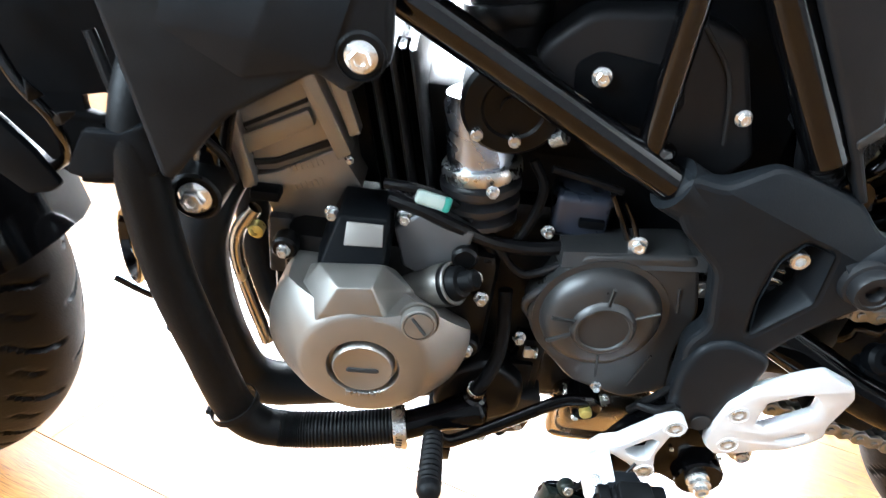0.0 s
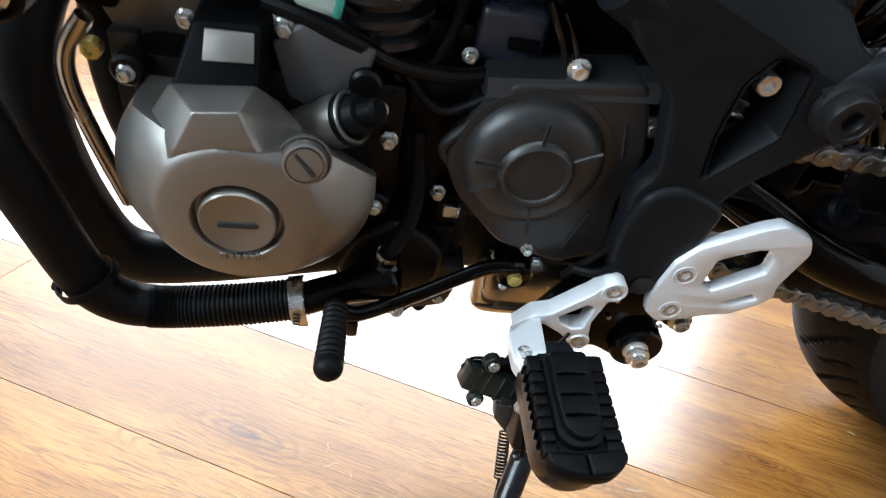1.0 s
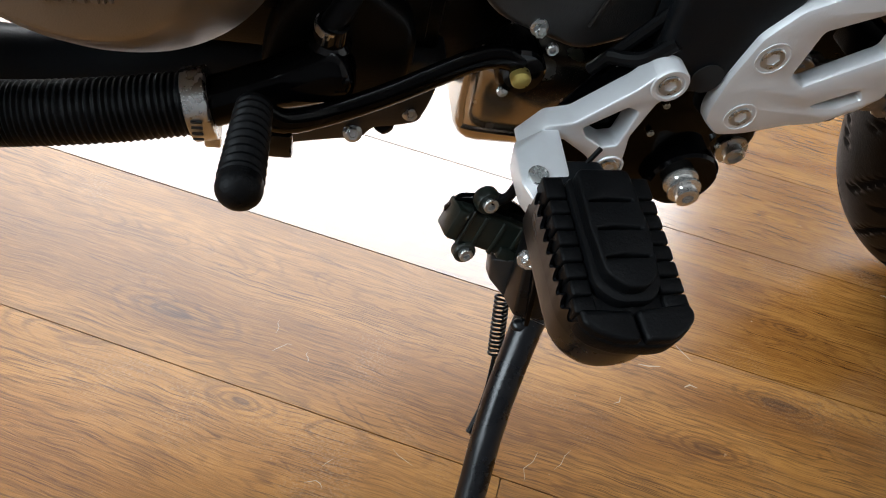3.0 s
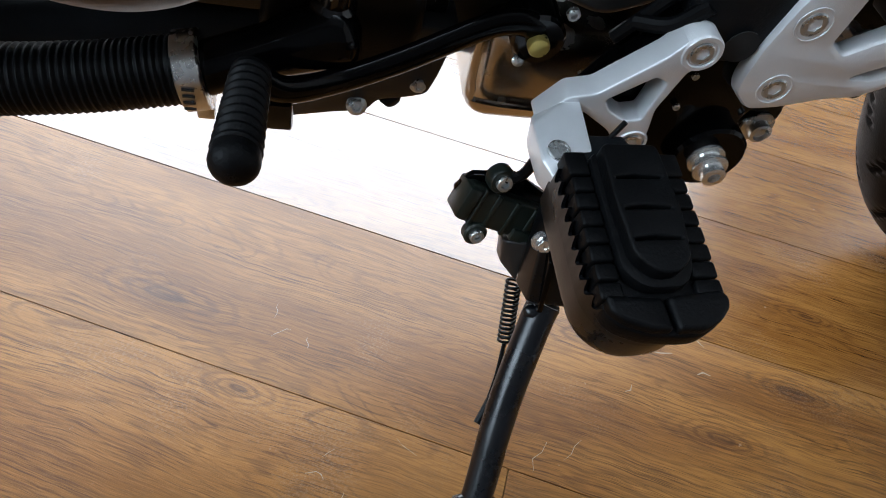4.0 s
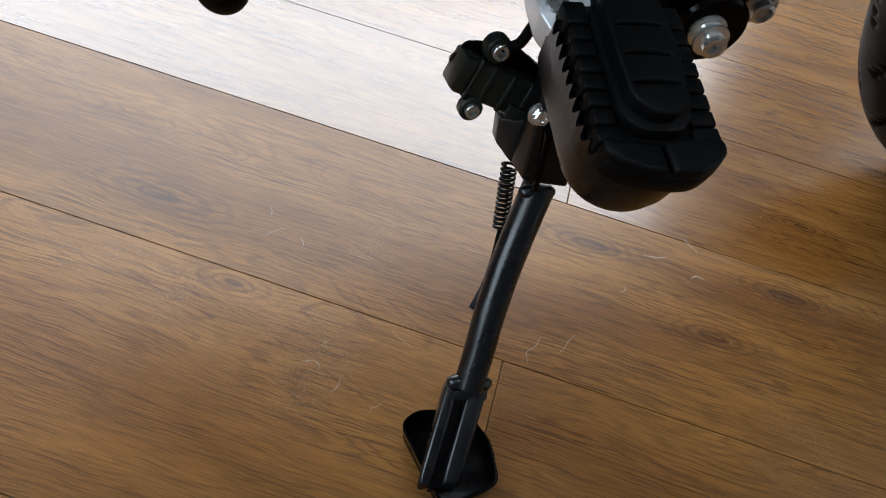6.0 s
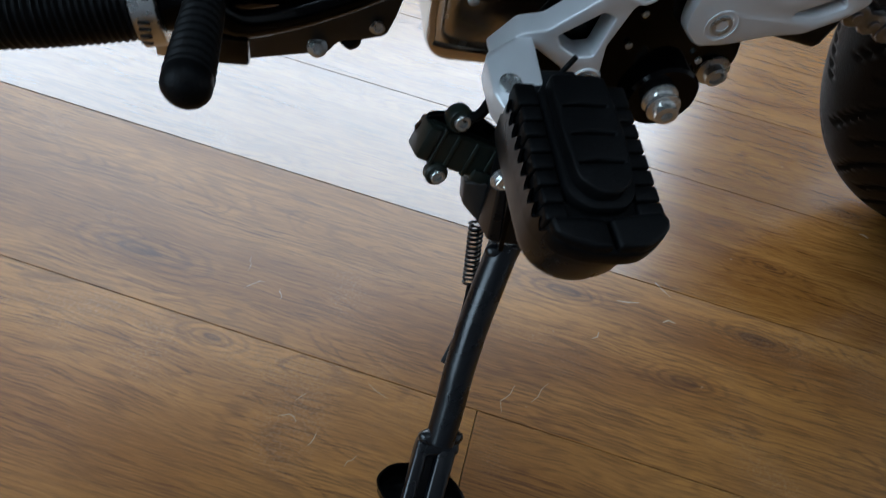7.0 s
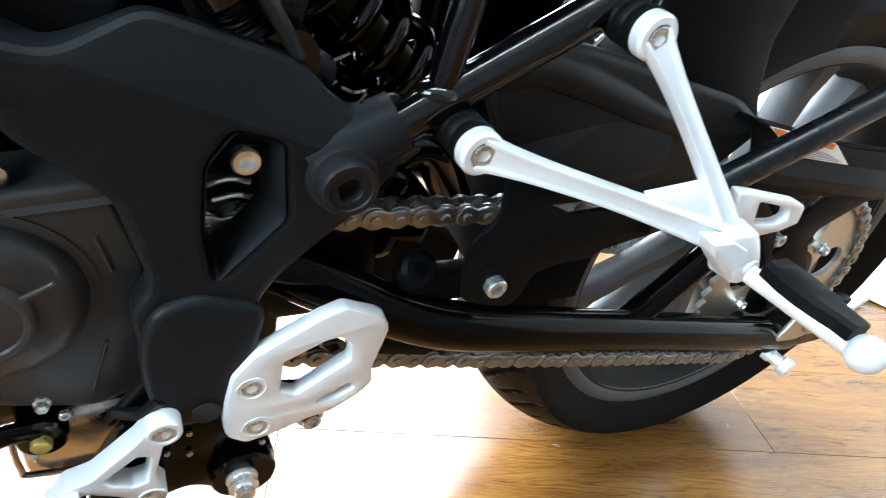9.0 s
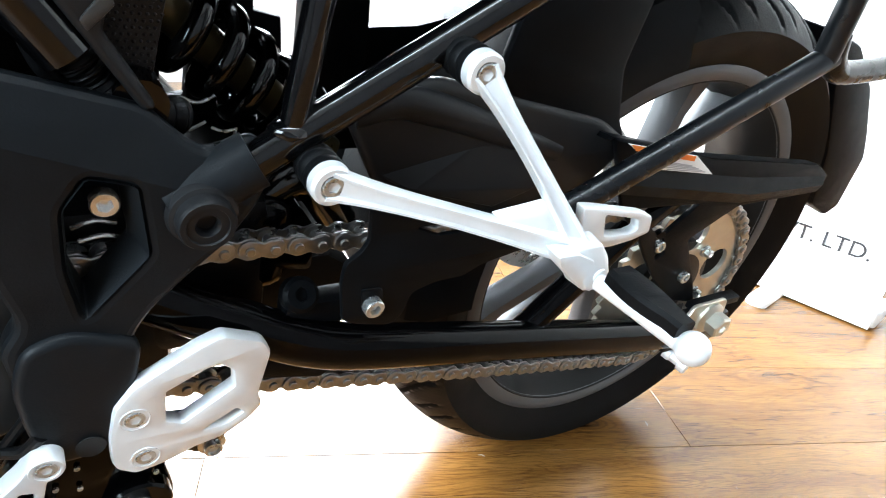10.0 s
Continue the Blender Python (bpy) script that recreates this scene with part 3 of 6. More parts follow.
def link_mesh(outer):
    h, y0, th = (.0076, .0062, .0022) if outer else (.0082, .0040, .0021)
    n = 7
    prof = [(-step / 2 + h * math.cos(a), h * math.sin(a)) for a in [math.pi / 2.6 + (2 * math.pi - math.pi / 1.3) * i / n for i in range(n + 1)]]
    prof += [(0, -h * .68)] + [(-x, -z) for x, z in prof] + [(0, h * .68)]
    bm = bmesh.new()
    for sgn in (-1, 1):
        grow(bm, [[(x, sgn * y0, z) for x, z in prof], [(x, sgn * (y0 + th * .7), z) for x, z in prof], [(x * .95, sgn * (y0 + th), z * .88) for x, z in prof]])
    if outer:
        for x in (-step / 2, step / 2):
            lathe(bm, [(.0027, -.0104), (.0033, -.0098), (.0033, .0098), (.0027, .0104)], (x, 0, 0), seg=10)
    else:
        for x in (-step / 2, step / 2):
            lathe(bm, [(.0050, -.0039), (.0050, .0039)], (x, 0, 0), seg=10)
    return mesh_of(bm, "chain_link", M_CHAIN)
core = bmesh.new()
for i in range(count):
    p = along(i * step)
    lathe(core, [(.0026, -.0095), (.0026, .0095)], (p.x, CHY, p.y), seg=8)
chain = part("drive_chain", core, M_CHAIN, bike, "oiled steel roller chain")
L_OUT, L_IN = link_mesh(True), link_mesh(False)
for i in range(count):
    a, b = along(i * step), along((i + 1) * step)
    m2 = Matrix.Translation(((a.x + b.x) / 2, CHY, (a.y + b.y) / 2)) @ Matrix.Rotation(-math.atan2(b.y - a.y, b.x - a.x), 4, "Y")
    placed("chain_link", L_OUT if i % 2 else L_IN, chain, m2)

# swingarm
sw = bmesh.new()
sweep(sw, spline([(.315, -.090, .432), (.355, -.100, .412), (.400, -.112, .391), (.440, -.122, .373), (.480, -.128, .3605), (.5421, -.130, .3465), (.640, -.130, .3245), (.730, -.130, .3035), (.8014, -.130, .2865), (.930, -.128, .2560)], 8), .0188, 24, flat=.9)
swingarm = part("swingarm", sw, M_ENAMEL, bike, "gloss black tubular swingarm")
part("swingarm_brace", tube([(.658, -.122, .312), (.772, -.112, .412), (.82, -.108, .445)], .0135, 16), M_ENAMEL, swingarm)
part("swingarm_beam", tube([(.37, .105, .475), (.46, .122, .383), (.62, .13, .334), (.93, .128, .272)], .023, 16), M_ENAMEL, swingarm)
# black block added to close the light gap ahead of the swingarm
xm = bmesh.new()
block(xm, .385, .452, -.085, .10, .385, .465, .016, 3)
part("swingarm_gap_block", xm, M_ENAMEL, swingarm)
ax = bmesh.new()
block(ax, .885, .985, -.142, -.118, .246, .288, .004)
part("axle_block", ax, M_DARKCASE, swingarm)
axp = part("adjuster_plate", plate(rounded([(.88, .272), (.915, .268), (.962, .282), (.952, .318), (.895, .318)], .006), -.147, -.142, (), .001), M_SPROCKET, swingarm, "plated chain adjuster plate")
nut = bolt_mesh("axle_nut", .021, "hex", M_SPROCKET, .024)
bolt(nut, .929, -.146, .297, axp, .95, 10, label="large plated axle nut")
ab = bmesh.new()
lathe(ab, [(.009, 0), (.009, .008), (.0075, .010), (.0075, .02), (.011, .021), (.011, .03), (.009, .032), (0, .032)], (.915, -.128, .232), axis=(.3, -.95, -.1), seg=20)
part("spool_bobbin", ab, M_ALU, swingarm, "silver paddock stand bobbin")
cl_b = bmesh.new()
block(cl_b, .905, .985, -.143, -.128, .303, .312, .0015)
part("guard_lip", cl_b, M_PLASTIC, swingarm)
gd = bmesh.new()
block(gd, .434, .500, -.122, -.10, .378, .402, .006)
lathe(gd, [(.013, 0), (.013, .010), (.010, .013), (.005, .013), (.005, .008), (0, .008)], (.4450, -.112, .4050), axis=(0, -.8, .6), seg=24)
part("chain_slider", gd, M_PLASTIC, swingarm)
gl = bmesh.new()
grow(gl, [[(x, y, z) for x, z in ((.405, .362), (.428, .359), (.4685, .3455), (.4746, .334), (.4657, .328), (.425, .341), (.405, .346))] for y in (-.124, -.098)])
bmesh.ops.bevel(gl, geom=list(gl.edges), offset=.002, segments=2, affect="EDGES", profile=.5)
part("lower_slider", gl, M_PLASTIC, swingarm)
# added web, keeps the space between the plates dark
wb = bmesh.new()
grow(wb, [[(x, y, z) for x, z in ((.345, .462), (.43, .452), (.468, .440), (.468, .400), (.42, .410), (.36, .435))] for y in (-.085, .085)])
bmesh.ops.bevel(wb, geom=list(wb.edges), offset=.006, segments=2, affect="EDGES", profile=.5)
part("swingarm_gap_web", wb, M_ENAMEL, swingarm)

# chain guards and hugger
cgp = part("chain_guard_front", plate(rounded([(.4655, .4030), (.4607, .4359), (.4617, .4517), (.4717, .4590), (.4764, .4671), (.4735, .4928), (.4887, .4993), (.600, .468), (.6282, .4443), (.5725, .4322), (.5595, .4245), (.5351, .4236), (.5168, .4170), (.5133, .3978), (.5045, .3902), (.480, .3965)], .005), -.146, -.141, [rounded([(.5104, .4733), (.5368, .4743), (.5601, .4666), (.5301, .4646)], .002)], .0015), M_PLASTIC, bike, "black plastic front chain guard")
part("bolt_pad", plate(rounded([(.4799, .4047), (.4753, .4296), (.4916, .4283), (.4972, .4006)], .003), -.1475, -.1455, (), .0008), M_PLASTIC, cgp)
bolt(BOLT_S, .4850, -.1475, .4155, cgp, 1.0)
skirt = bmesh.new()
rings = []
for i in range(19):
    a = radians(112 + 66 * i / 18)
    r = .338 + .012 * math.sin(i / 18 * math.pi)
    c, s_ = math.cos(a), math.sin(a)
    sec = [(-.088, -.075), (-.092, -.02), (-.085, -.004), (-.06, .004), (0, .008), (.06, .004), (.085, -.004), (.092, -.02), (.088, -.075), (.084, -.074), (.086, -.02), (.06, -.001), (0, .003), (-.06, -.001), (-.086, -.02), (-.084, -.074)]
    rings.append([(RX + (r + d) * c, y, RZ + (r + d) * s_) for y, d in sec])
grow(skirt, rings)
hugger = part("rear_hugger", skirt, M_PLASTIC, bike, "matte black plastic hugger over the rear tyre")
part("hugger_arm", plate(rounded([(.473, .528), (.49, .545), (.534, .558), (.60, .545), (.70, .525), (.745, .500), (.70, .455), (.636, .435), (.560, .440), (.505, .470)], .012), -.102, -.086, (), .007, 4), M_PANEL, hugger)
hr = bmesh.new()
sweep(hr, spline([(.476, -.098, .533), (.5035, -.100, .5415), (.5293, -.101, .5385), (.5672, -.101, .5275), (.6112, -.100, .5125), (.660, -.097, .497)], 8), lambda t: .0125 - .006 * abs(t - .4), 18, flat=.8)
part("hugger_rim", hr, M_PANEL, hugger)
part("hugger_panel", hull([(.500, -.102, .490), (.576, -.102, .508), (.640, -.102, .510), (.640, -.110, .472), (.600, -.110, .458), (.525, -.108, .478), (.500, -.094, .485), (.640, -.094, .500), (.600, -.094, .455)], .0015), M_PANEL, hugger, smooth=20)
part("hugger_skirt", plate(rounded([(.585, .56), (.594, .62), (.63, .68), (.72, .70), (.705, .567), (.722, .523), (.745, .493), (.66, .48)], .008), -.098, -.088, (), .004), M_PLASTIC, hugger)
part("seat_underside", plate(rounded([(.525, .525), (.533, .545), (.5545, .5590), (.5800, .5440), (.5900, .520), (.570, .505)], .003), -.07, -.06, (), .002), M_PANEL, bike, "dark textured underseat panel")
# thin bright strip along the panel's edge
part("panel_edge_strip", tube([(.5560, -.0715, .5355), (.5715, -.0715, .5545)], .0016, 8), M_POLISH, bike, "thin bright strip on the edge of the underseat panel")
guard = part("chain_guard_rear", plate(rounded([(.690, .521), (.75, .511), (.828, .494), (1.027, .474), (1.062, .458), (1.058, .437), (.913, .434), (.854, .400), (.90, .34), (.925, .302), (.87, .318), (.819, .363), (.769, .418), (.735, .447)], .005), -.126, -.120,
                    [rounded([(.755, .448), (.845, .444), (.807, .408)], .004), rounded([(.799, .412), (.808, .416), (.826, .388), (.815, .380)], .003)], .0016), M_PLASTIC, bike, "matte black plastic rear chain guard")
gtop = bmesh.new()
grow(gtop, [[(.69, -.124, .521), (.69, -.108, .519), (.69, -.106, .514), (.69, -.12, .516)], [(.828, -.126, .495), (.828, -.108, .492), (.828, -.106, .487), (.828, -.12, .489)], [(1.027, -.126, .475), (1.027, -.110, .472), (1.027, -.108, .467), (1.027, -.12, .469)], [(1.062, -.124, .459), (1.062, -.110, .456), (1.062, -.108, .452), (1.062, -.12, .453)]])
part("guard_top", gtop, M_PLASTIC, guard)
grib = bmesh.new()
grow(grib, [[(.70, -.126, .470), (.70, -.131, .482), (.70, -.126, .494)], [(.91, -.126, .438), (.91, -.133, .452), (.91, -.126, .468)], [(1.055, -.126, .440), (1.055, -.129, .448), (1.055, -.126, .458)]])
part("guard_fold", grib, M_PLASTIC, guard)
stick = part("warning_sticker", plate(rounded([(.705, .5165), (.802, .4995), (.838, .478), (.757, .489)], .001, 2), -.1275, -.1265, (), .0002, 1), M_WHITE, guard, "white warning sticker with an orange stripe")
part("sticker_stripe", plate([(.709, .5155), (.800, .4995), (.800, .4945), (.717, .5095)], -.1282, -.1276, (), .0001, 1), M_ORANGE, stick)
for k in range(5):
    part("sticker_line", plate([(.735 + .008 * k, .5015 - .003 * k), (.80 + .006 * k, .4905 - .002 * k), (.80 + .006 * k, .4895 - .002 * k), (.735 + .008 * k, .5005 - .003 * k)], -.1281, -.1276, (), .00005, 1), M_GREYINK, stick)
bolt(BOLT_S, .872, -.127, .352, guard, .9)
bolt(BOLT_S, .812, -.122, .398, guard, .9)

# frame plate, cast, with a folded upper face and a bulge round the footrest mount
FRAME = rounded([(.221, .546), (.229, .562), (.255, .557), (.288, .5725), (.3072, .5670), (.3517, .5535), (.3703, .5350), (.3796, .5292), (.4041, .5369), (.4142, .5257), (.4166, .5151), (.3898, .4748), (.3689, .4557), (.3480, .4343), (.3380, .4180),
                 (.3335, .378), (.327, .347), (.315, .332), (.286, .330), (.279, .362), (.277, .392), (.273, .420), (.284, .438), (.270, .490), (.237, .519)], 0.008)
POCKET = rounded([(.311, .505), (.322, .522), (.343, .516), (.347, .474), (.315, .438), (.310, .470)], 0.004)
fp = plate(FRAME, -.1405, -.119, [POCKET], 0.006, 3)
crease = Vector((.38, 0, 1)).normalized()
bmesh.ops.bisect_plane(fp, geom=list(fp.verts) + list(fp.edges) + list(fp.faces), plane_co=(.3074, 0, .5345), plane_no=crease)
for v in fp.verts:
    above = (v.co - Vector((.3074, 0, .5345))).dot(crease)
    if above > 1e-5 and v.co.y < -.13:
        v.co.y += .34 * above
frame_plate = part("frame_plate", fp, M_MATTE, bike, "matte black cast swingarm pivot plate", 14)
part("footrest_boss", plate(rounded([(.275, .398), (.283, .425), (.305, .432), (.342, .418), (.336, .378), (.327, .346), (.314, .331), (.287, .330), (.278, .362)], .012, 6), -.1462, -.132, (), .0055, 4), M_MATTE, frame_plate)
pk = bmesh.new()
outer_ = rounded([(.310, .506), (.322, .523), (.344, .517), (.348, .474), (.315, .437), (.309, .470)], 0.003)
inner_ = rounded([(.309, .500), (.319, .520), (.3365, .514), (.3405, .478), (.316, .447), (.309, .470)], 0.003)
grow(pk, [[(x, -.1408, z) for x, z in outer_], [(x, -.121, z) for x, z in inner_], [(x, -.117, z) for x, z in inner_]], False, False)
part("pocket_slope", pk, M_MATTE, frame_plate, smooth=20)
# hole is a flat near-black disc, its shade put into the colour
hb2 = bmesh.new()
lathe(hb2, [(.0085, 0), (.0085, .0006), (0, .0006)], (.309, -.1472, .343), seg=20)
part("mount_hole_shade", hb2, M_GROOVE, frame_plate)
sk = bmesh.new()
sweep(sk, spline([(.362, -.128, .498), (.405, -.130, .523)], 6), lambda t: .0185 - .002 * t, 24)
part("tube_socket", sk, M_MATTE, frame_plate)
sk = bmesh.new()
sweep(sk, spline([(.258, -.120, .530), (.224, -.124, .548)], 6), .0195, 24)
part("tube_socket", sk, M_MATTE, frame_plate)
cap_bm = bmesh.new()
lathe(cap_bm, [(.0190, 0), (.0190, .0035), (.0178, .0070), (.0155, .0080), (.0155, .0145), (.0142, .0170), (.0115, .0170), (.0110, .0158), (.0068, .0158), (.0058, .014), (.0058, .009), (0, .009)], (.3745, -.139, .4985), seg=6 * 8)
part("pivot_cap", cap_bm, M_PANEL, frame_plate, "black plastic pivot cap with a hexagon recess")
bolt(BOLT_R, .3295, -.126, .5025, frame_plate, .80, 15, label="round polished socket bolt")
for name, pts, r in (("main_tube", [(-.06, -.113, .692), (.226, -.124, .546)], .0128), ("upright_tube", [(.203, -.120, .562), (.203, -.112, .74)], .0092), ("upright_tube", [(.322, -.116, .575), (.225, -.105, .715)], .0138),
                     ("subframe_tube", [(.395, -.131, .516), (.66, -.136, .690)], .0108), ("subframe_tube", [(.424, -.132, .538), (.448, -.115, .68)], .0082)):
    part(name, tube(pts, r, 24), M_GLOSS, bike, "gloss black steel frame tube")
for name, pts, r in (("main_tube", [(-.06, .113, .692), (.226, .124, .546)], .0128), ("upright_tube", [(.322, .118, .575), (.235, .110, .74)], .0135), ("subframe_tube", [(.395, .130, .515), (.72, .136, .729)], .0105)):
    part(name, tube(pts, r, 16), M_GLOSS, bike, "gloss black steel frame tube")
part("frame_plate", plate(FRAME, .100, .135, [POCKET], .005, 2), M_MATTE, bike, "matte black cast swingarm pivot plate")
for x, z, y in ((.210, .567, -.125), (.424, .541, -.139)):
    wl = bmesh.new()
    bmesh.ops.create_icosphere(wl, subdivisions=2, radius=.012)
    for v in wl.verts:
        v.co = Vector((x, y + .008, z)) + Vector((v.co.x * 1.1, v.co.y, v.co.z * .55)) * (1 + .12 * noise.noise(v.co * 400))
    part("weld", wl, M_GLOSS, bike)
part("cross_tube", tube([(.35, -.12, .55), (.35, .12, .55)], .014, 16), M_GLOSS, bike)

# ---- engine ----


CX, CZ = .030, .400
cl = bmesh.new()
lathe(cl, [(.0765, 0), (.0775, .018), (.0774, .029), (.0764, .0338), (.0742, .0365), (.0718, .0398), (.0560, .0585), (.0528, .0612), (.0498, .0640), (.0472, .0664), (.0440, .0674), (.030, .0692), (.0268, .0692), (.0258, .0680), (.0250, .0625), (.0228, .0625), (.0222, .0690), (.0212, .0708), (.0196, .0708), (.0186, .0702), (0, .0710)], (CX, -.113, CZ), seg=112)
for co_, no_ in (((.01, 0, .447), (0, 0, 1)), ((.066, -.168, .4510), (.44, .46, .77))):
    cut = bmesh.ops.bisect_plane(cl, geom=list(cl.verts) + list(cl.edges) + list(cl.faces), plane_co=co_, plane_no=no_, clear_outer=True)
    bmesh.ops.holes_fill(cl, edges=[e for e in cl.edges if e.is_boundary], sides=0)
clutch_cover = part("clutch_cover", cl, M_CLUTCH, bike, "warm grey painted clutch cover")
tower = [(.0094, -.1755, .4660), (.0325, -.1755, .4692), (-.002, -.1785, .4430), (.040, -.1785, .4500), (-.008, -.150, .4655), (.037, -.150, .4705), (-.022, -.150, .4430), (.045, -.150, .4540),
         (-.030, -.140, .4260), (.062, -.140, .4400), (-.008, -.120, .445), (.037, -.120, .447), (-.022, -.120, .440), (.045, -.120, .444), (-.010, -.1745, .4250), (.052, -.1745, .4300)]
part("cover_step", hull(tower, .0012), M_CLUTCH, clutch_cover, smooth=22)
# slot is a near-black bar on the cap, drawn as shade
part("cap_slot", plate(rounded([(.0180, .3978), (.0200, .4006), (.0400, .4016), (.0425, .3998), (.0405, .3978), (.0200, .3968)], .0010, 3), -.1846, -.1830, (), .0003, 1), M_GROOVE, clutch_cover)
fc = bmesh.new()
lathe(fc, [(.0128, -.012), (.0128, -.003), (.0120, .0), (.0108, .0005), (.0105, -.0010), (.0099, -.0010), (.0096, .0005), (0, .0008)], (.0664, -.1782, .4428), axis=(.10, -.97, .20), seg=40)
fl_ = bmesh.new()
lathe(fl_, [(.0130, -.008), (.0142, -.006), (.0150, -.004), (.0146, -.002), (.0138, -.002), (.0132, -.006)], (.0664, -.1752, .4422), axis=(.10, -.97, .20), seg=40)
part("filler_boss", fl_, M_CLUTCH, clutch_cover)
filler = part("filler_cap", fc, M_CLUTCH, clutch_cover)
# filler slot likewise a dark bar for the shade inside it
fs = bmesh.new()
block(fs, -.008, .008, -.0012, .0, -.0011, .0011, .0004, 1, Matrix.Translation((.0665, -.1789, .4430)) @ Matrix.Rotation(radians(-11), 4, "X") @ Matrix.Rotation(radians(-6), 4, "Z") @ Matrix.Rotation(radians(48), 4, "Y"))
part("cap_slot", fs, M_GROOVE, filler)
for i, (x, wd) in enumerate(((.0185, .0042), (.0240, .0030), (.0283, .0030), (.0326, .0030), (.0369, .0030), (.0405, .0016), (.0430, .0016))):
    nb = bmesh.new()
    block(nb, x, x + wd, -.1834, -.180, .3700 + .0003 * i, .3742 + .0003 * i + (.0012 if i in (0, 5, 6) else 0), .0005, 1)
    part("raised_mark", nb, M_CLUTCH, clutch_cover)
for x, z in ((.109, .372), (-.04, .452), (.095, .462)):
    lug = bmesh.new()
    lathe(lug, [(.010, 0), (.010, .012), (.008, .014), (0, .014)], (x, -.108, z), seg=20)
    part("bolt_lug", lug, M_DARKCASE, clutch_cover)
bolt(BOLT_H, .109, -.122, .372, clutch_cover, .85)
bolt(BOLT_H, -.04, -.122, .452, clutch_cover, .85, label="zinc bolt")

sp = part("sprocket_cover", plate(rounded([(.182, .474), (.268, .486), (.286, .43), (.279, .391), (.288, .345), (.253, .328), (.203, .343), (.163, .385), (.150, .414), (.168, .450)], .01), -.116, -.075, (), .004, 3), M_CASE, bike, "dark grey painted sprocket cover")
led = bmesh.new()
grow(led, [[(.168, -.1175, .463), (.168, -.1125, .474), (.168, -.09, .474), (.168, -.09, .455)], [(.276, -.1175, .474), (.276, -.1125, .4855), (.276, -.09, .4855), (.276, -.09, .465)]])
part("cover_ledge", led, M_CASE, sp)
DOME = (.209, -.116, .420)
dm = bmesh.new()
lathe(dm, [(.0535, 0), (.0535, .0012), (.0480, .0012), (.0472, .005), (.0420, .0115), (.035, .0145), (.0258, .0155), (.0248, .018), (.0220, .0200), (.0200, .0196), (.0193, .0178), (0, .0178)], DOME, seg=72)
dome = part("cover_dome", dm, M_CASE, sp)
# ribs are raised; grooves are near-black bars standing in for their shade
for a, bright in ((95, 0), (38, 1), (-85, 0), (195, 1), (165, 0)):
    rb = bmesh.new()
    block(rb, .0265, .046, -.0009 if bright else -.0006, .0012, -.0010, .0010, .0004, 1, Matrix.Translation((.209, -.1292, .420)) @ Matrix.Rotation(radians(-a), 4, "Y") @ Matrix.Rotation(radians(-14), 4, "Z"))
    part("dome_rib" if bright else "dome_groove_shade", rb, M_CASE if bright else M_GROOVE, dome)
for p, q in (((.262, .455), (.268, .432)), ((.262, .383), (.252, .345))):
    rb = tube([(p[0], -.1165, p[1]), (q[0], -.1165, q[1])], .0011, 8)
    part("cover_rib", rb, M_CASE, sp)
bolt(BOLT_C, .223, -.106, .484, sp, .58, 20, label="polished bolt")
bolt(BOLT_H, .226, -.116, .341, sp, .8)
bolt(BOLT_H, .152, -.108, .380, sp, .95)
lb = bmesh.new()
block(lb, -.006, .006, -.006, 0, -.005, .005, .0012, 2, Matrix.Translation((.165, -.104, .363)))
part("bolt_head", lb, M_ZINC, sp, "square zinc bolt head")

for name, box, bev in (("crankcase", (-.06, .26, -.085, .10, .335, .455), .012), ("clutch_case", (-.045, .125, -.113, .10, .325, .462), .014), ("sump", (.0, .23, -.075, .08, .275, .36), .014), ("gearbox_case", (.05, .20, -.075, .09, .43, .49), .012)):
    eb = bmesh.new()
    block(eb, *box, bev)
    part(name, eb, M_DARKCASE, bike, "black cast engine case")
keel = part("case_flange", plate(rounded([(.085, .275), (.0927, .254), (.0954, .2464), (.0998, .2408), (.1285, .2475), (.1438, .2500), (.1495, .2590), (.1620, .2615), (.1758, .2659), (.1800, .2800), (.1826, .2945), (.186, .31), (.12, .31)], .004), -.1125, -.085, (), .003), M_CASE, bike, "grey lower crankcase flange")
bolt(BOLT_H, .1378, -.1130, .2555, keel, .95, aim=(-30, 0, 0))
bolt(BOLT_H, .1697, -.1105, .2725, keel, .85, aim=(-20, 0, 0))
part("drain_lug", hull([(.1485, -.108, .2570), (.1562, -.108, .2505), (.1622, -.108, .2540), (.1630, -.108, .2630), (.1490, -.090, .2590), (.1560, -.090, .2515), (.1615, -.090, .2550), (.1630, -.090, .2630), (.1550, -.113, .2560)], .0015), M_RUBBER, keel)
part("water_pump_cover", plate(rounded([(.085, .30), (.10, .345), (.13, .36), (.165, .335), (.165, .30), (.14, .285), (.11, .28)], .012), -.122, -.09, (), .006, 3), M_DARKCASE, bike, "black water pump cover")
wx = bmesh.new()
block(wx, .155, .18, -.10, -.06, .30, .37, .004)
block(wx, .15, .172, -.105, -.09, .315, .345, .003)
part("case_web", wx, M_DARKCASE, bike)
bx = bmesh.new()
block(bx, .203, .30, -.095, .10, .232, .305, .016, 4)
sil = part("exhaust_box", bx, M_BOX, bike, "satin metal exhaust box under the engine")
part("box_seam", tube([(.2022, -.094, .30), (.204, -.0965, .262), (.215, -.0975, .252), (.30, -.0975, .250)], .0022, 8), M_BOX, sil)

